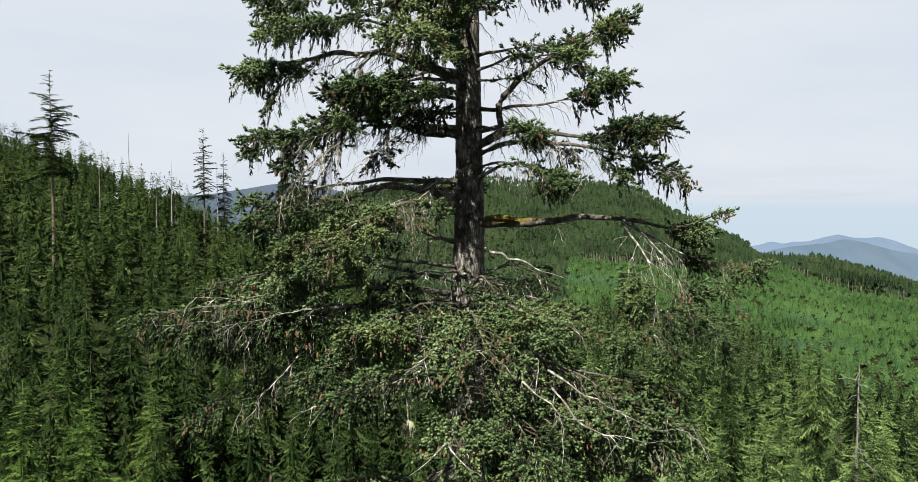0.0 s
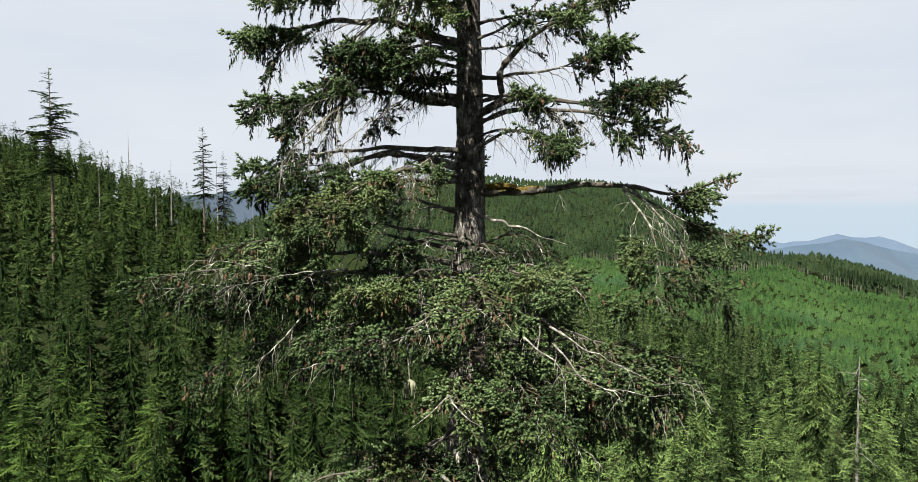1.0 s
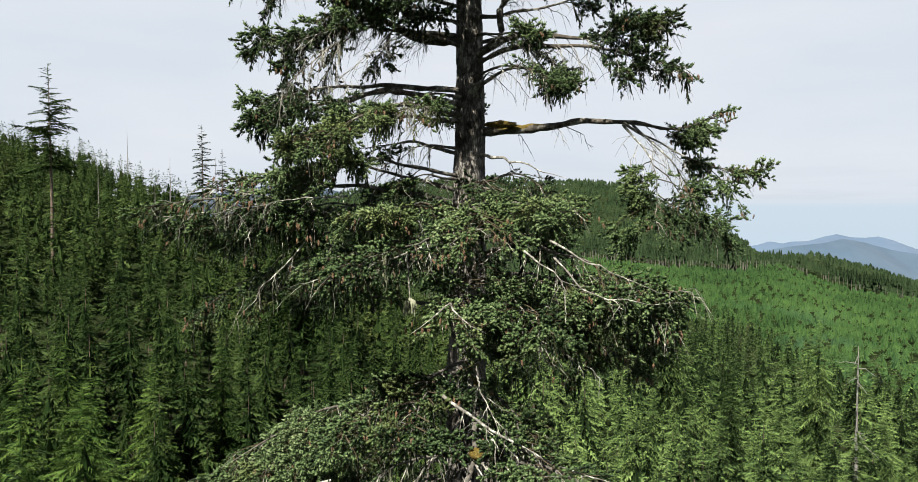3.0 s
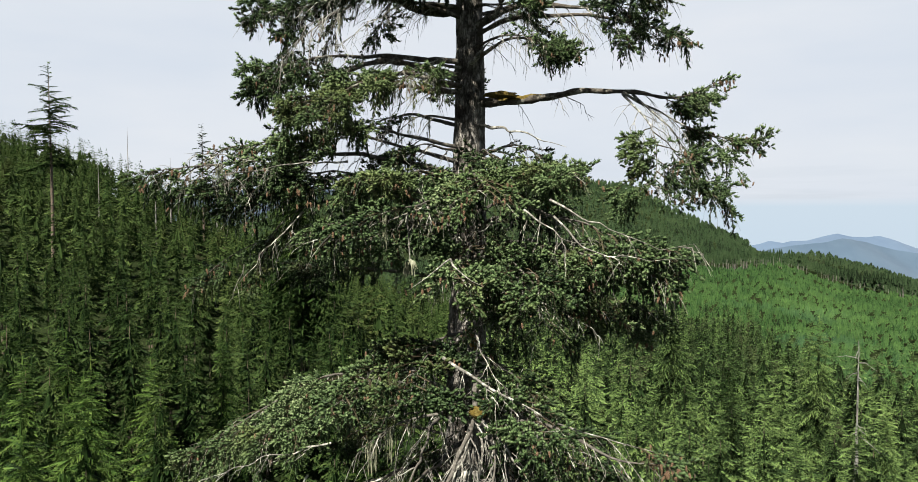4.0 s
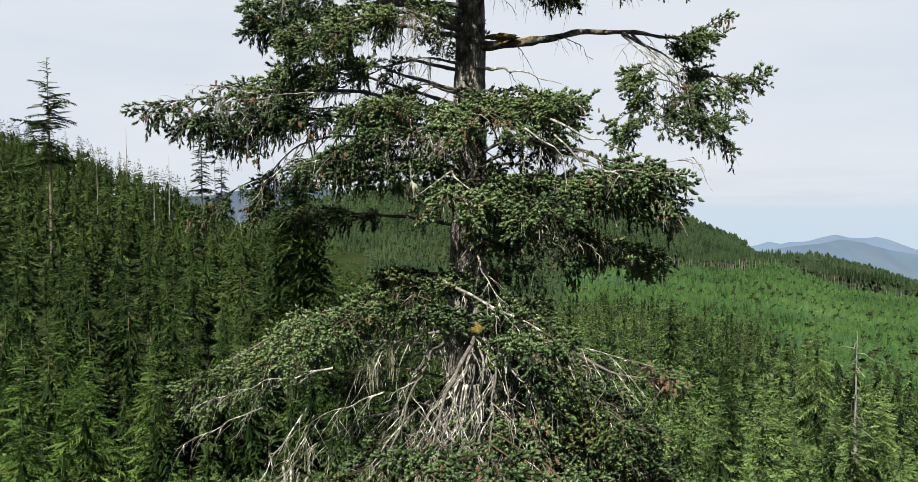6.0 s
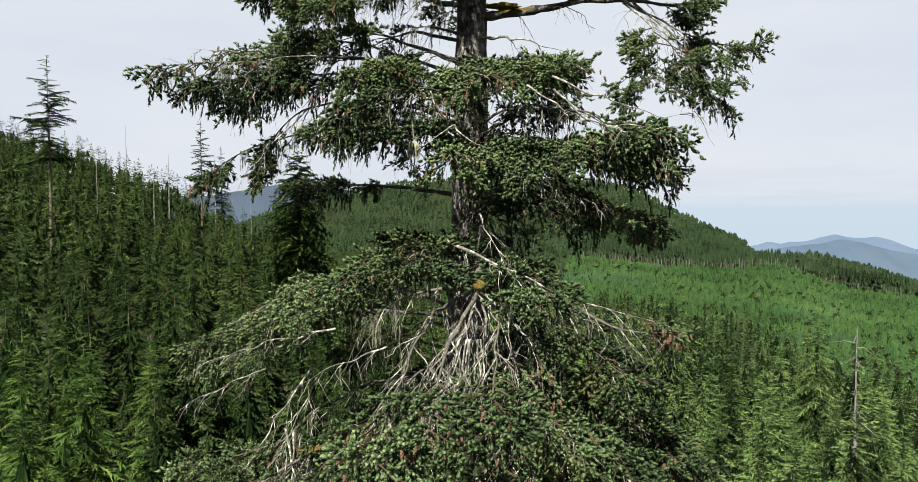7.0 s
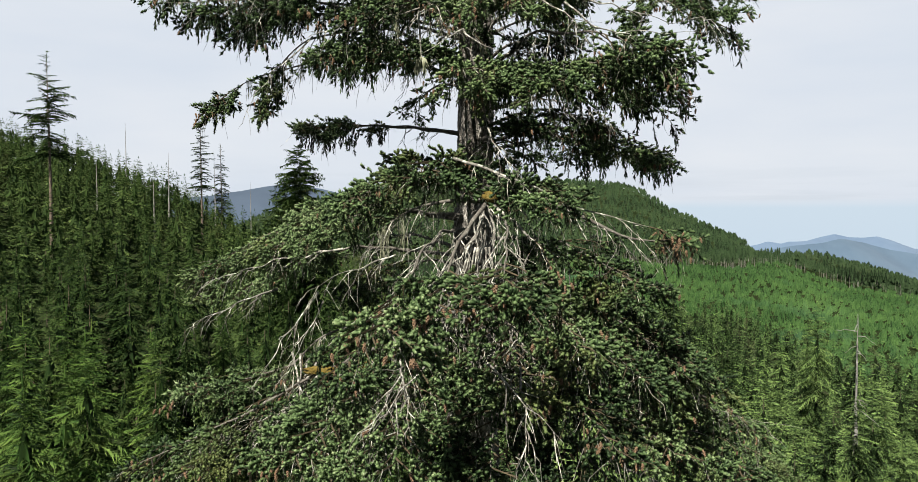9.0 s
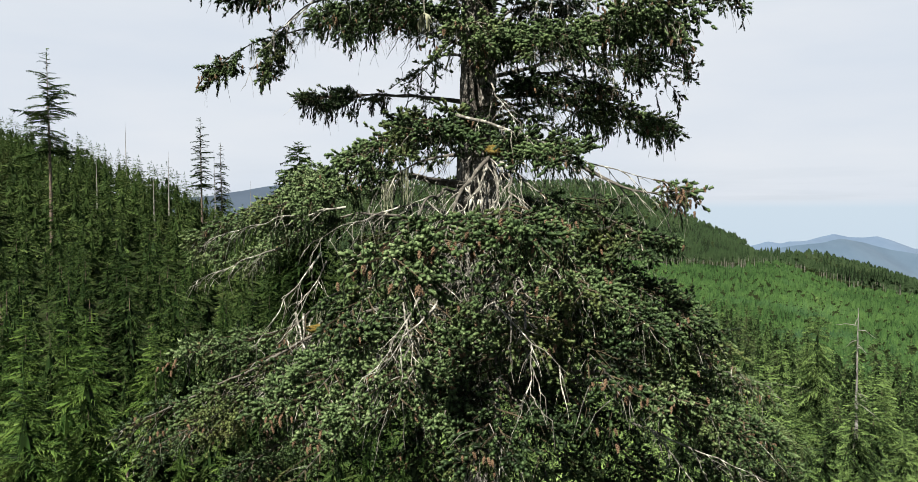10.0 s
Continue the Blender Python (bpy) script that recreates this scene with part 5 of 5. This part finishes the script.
dead_bough((2.6, 10.4, 30.0), (3.2, 10.0, 29.2), 0.032, 0.05, 0.8)
dead_bough((-0.35, 8.7, 31.0), (0.5, 8.3, 30.3), 0.034, 0.06)
dead_bough((-3.6, 12.2, 32.6), (-4.7, 12.2, 32.15), 0.032, 0.10)
dead_bough((-2.6, 12.0, 33.3), (-4.3, 12.0, 32.9), 0.036, 0.10)
dead_bough((-1.4, 10.4, 33.3), (-2.4, 10.6, 32.9), 0.030, 0.08)
dead_bough((-1.3, 15.3, 41.9), (-3.1, 14.6, 41.1), 0.040, 0.05, 1.0, 0.6)
dead_bough((-1.6, 15.2, 41.7), (-2.9, 14.0, 40.6), 0.040, 0.05, 1.0, 0.6)
dead_bough((-1.1, 15.0, 41.4), (-2.3, 14.2, 40.3), 0.036, 0.05, 1.0, 0.6)
dead_bough((-1.5, 15.4, 43.1), (-3.3, 15.0, 42.4), 0.036, 0.05, 1.0, 0.6)
dead_bough((-0.7, 15.6, 40.3), (-2.0, 14.8, 39.6), 0.034, 0.05, 1.0, 0.6)
dead_bough((-2.4, 13.0, 38.1), (-4.0, 12.8, 37.9), 0.036, 0.10)
dead_bough((-3.1, 13.4, 37.0), (-3.9, 13.2, 36.0), 0.034, 0.08)
dead_bough((0.9, 11.9, 35.9), (2.0, 11.4, 35.5), 0.034, 0.06)
dead_bough((0.3, 11.2, 35.2), (0.6, 10.9, 34.5), 0.030, 0.03)

# long bare boughs with hanging grey twigs
for start, *places in (
    ((-2.08, 14.2, 37.78), (-3.58, 13.9, 38.03), (-4.44, 13.7, 37.86), (-5.9, 13.6, 37.8)),
    ((-3.0, 14.1, 37.95), (-3.6, 13.9, 38.15), (-4.2, 13.7, 38.27), (-4.95, 13.6, 38.31)),
    ((-3.3, 13.8, 38.0), (-3.9, 13.6, 37.5), (-4.3, 13.5, 36.9)),
    ((0.95, 11.4, 37.3), (1.52, 11.1, 36.89), (1.90, 11.0, 36.80)),
    ((1.35, 11.5, 37.45), (2.22, 11.0, 36.98), (2.82, 10.8, 36.76), (3.35, 10.7, 36.82)),
    ((1.40, 11.4, 37.2), (1.87, 11.0, 36.72), (2.39, 10.8, 36.63), (3.2, 10.7, 36.6)),
    ((-0.15, 10.6, 36.62), (-0.4, 10.4, 36.4), (-0.72, 10.3, 36.22)),
    ((-0.15, 10.6, 36.62), (0.02, 10.4, 36.4), (0.32, 10.3, 36.26)),
    ((-0.55, 12.0, 37.35), (-1.23, 11.8, 37.1), (-1.69, 11.7, 36.88), (-2.3, 11.7, 36.84)),
):
    limb(start[2] + 0.003 * places[-1][0], places, 0.019, 1.0, 0.30, bare=0.42, cones=0, start=start)

# short boughs close to the trunk; inner shade is put into their darker tint
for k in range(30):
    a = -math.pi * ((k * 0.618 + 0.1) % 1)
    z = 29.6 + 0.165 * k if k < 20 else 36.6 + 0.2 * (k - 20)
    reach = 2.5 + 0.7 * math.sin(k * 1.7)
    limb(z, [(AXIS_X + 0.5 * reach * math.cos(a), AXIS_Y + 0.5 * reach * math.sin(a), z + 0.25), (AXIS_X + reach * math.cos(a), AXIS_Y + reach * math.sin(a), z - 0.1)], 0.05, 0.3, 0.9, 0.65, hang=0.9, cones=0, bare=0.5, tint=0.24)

# limbs on the far side
for k in range(12):
    a = math.pi * (0.12 + 0.76 * ((k * 0.618) % 1))
    z = 29.5 + k * 1.2
    reach = 4.6 - 0.10 * (z - 29.5)
    limb(z, [(AXIS_X + 0.5 * reach * math.cos(a), AXIS_Y + 0.5 * reach * math.sin(a), z + 0.3), (AXIS_X + reach * math.cos(a), AXIS_Y + reach * math.sin(a), z - 0.2)], 0.06, 0.5, 0.9, 0.5, cones=0, bare=0.6)


def moss_cushion(at, size, seed):
    """A lumpy pad of rusty moss grown over a bend."""
    rng = np.random.default_rng(seed)
    b = Buf()
    u, v = np.meshgrid(np.linspace(0, math.pi, 12), np.arange(18) * 2 * math.pi / 18, indexing="ij")
    d = np.stack([np.sin(u) * np.cos(v), np.sin(u) * np.sin(v), np.cos(u)], -1).reshape(-1, 3)
    r = np.array([1 + 0.45 * noise.noise(Vector(p) * 2.3 + Vector((seed, 0, 0))) + 0.25 * noise.noise(Vector(p) * 6.0) for p in d])
    i, j = np.meshgrid(np.arange(11), np.arange(18), indexing="ij")
    p, q, k, l = i * 18 + j, i * 18 + (j + 1) % 18, (i + 1) * 18 + (j + 1) % 18, (i + 1) * 18 + j
    b.add(np.asarray(at) + d * r[:, None] * np.asarray(size), np.concatenate([np.stack([p, k, q], -1).reshape(-1, 3), np.stack([p, l, k], -1).reshape(-1, 3)]), 0.5)
    tree_part("moss", b.mesh("moss", MOSS, True), None, "rusty yellow moss cushion")


moss_cushion((0.24, 11.28, 34.24), (0.12, 0.11, 0.09), 3)
moss_cushion((-2.55, 12.3, 31.38), (0.26, 0.12, 0.07), 4)
moss_cushion((-1.55, 11.9, 31.55), (0.24, 0.10, 0.08), 7)
moss_cushion((0.85, 16.0, 39.66), (0.34, 0.10, 0.07), 5)
moss_cushion((-0.85, 16.3, 43.05), (0.26, 0.12, 0.07), 6)


def lichen_tuft(top, drop, seed):
    """A hanging twig that ends in a thick pale tuft of beard lichen."""
    rng = np.random.default_rng(seed)
    b, c = Buf(), Buf()
    pts = np.asarray(top) + np.linspace(0, 1, 6)[:, None] * (0.03, 0, -drop) + rng.normal(0, 0.012, (6, 3))
    b.tube(pts, np.linspace(0.022, 0.010, 6), 5)
    twig = tree_part("hanging_twig", b.mesh("hanging_twig", DEAD, True), None, "crooked grey hanging twig")
    for k in range(60):
        a = rng.uniform(0, 6.3)
        foot = pts[-1] + (0.13 * math.cos(a) * rng.uniform(0.2, 1), 0.13 * math.sin(a) * rng.uniform(0.2, 1), -rng.uniform(0.12, 0.34))
        w = np.array([-math.sin(a), math.cos(a), 0]) * 0.010
        c.add([pts[-1] - w, pts[-1] + w, (pts[-1] + foot) / 2 + (0.03 * math.cos(a), 0.03 * math.sin(a), 0.02) + w, foot], [(0, 1, 2), (0, 2, 3)], 0.5)
    tree_part("lichen_tuft", c.mesh("lichen_tuft", LICHEN), twig, "pale green lichen tuft")


lichen_tuft((-0.84, 12.05, 37.25), 0.72, 2)
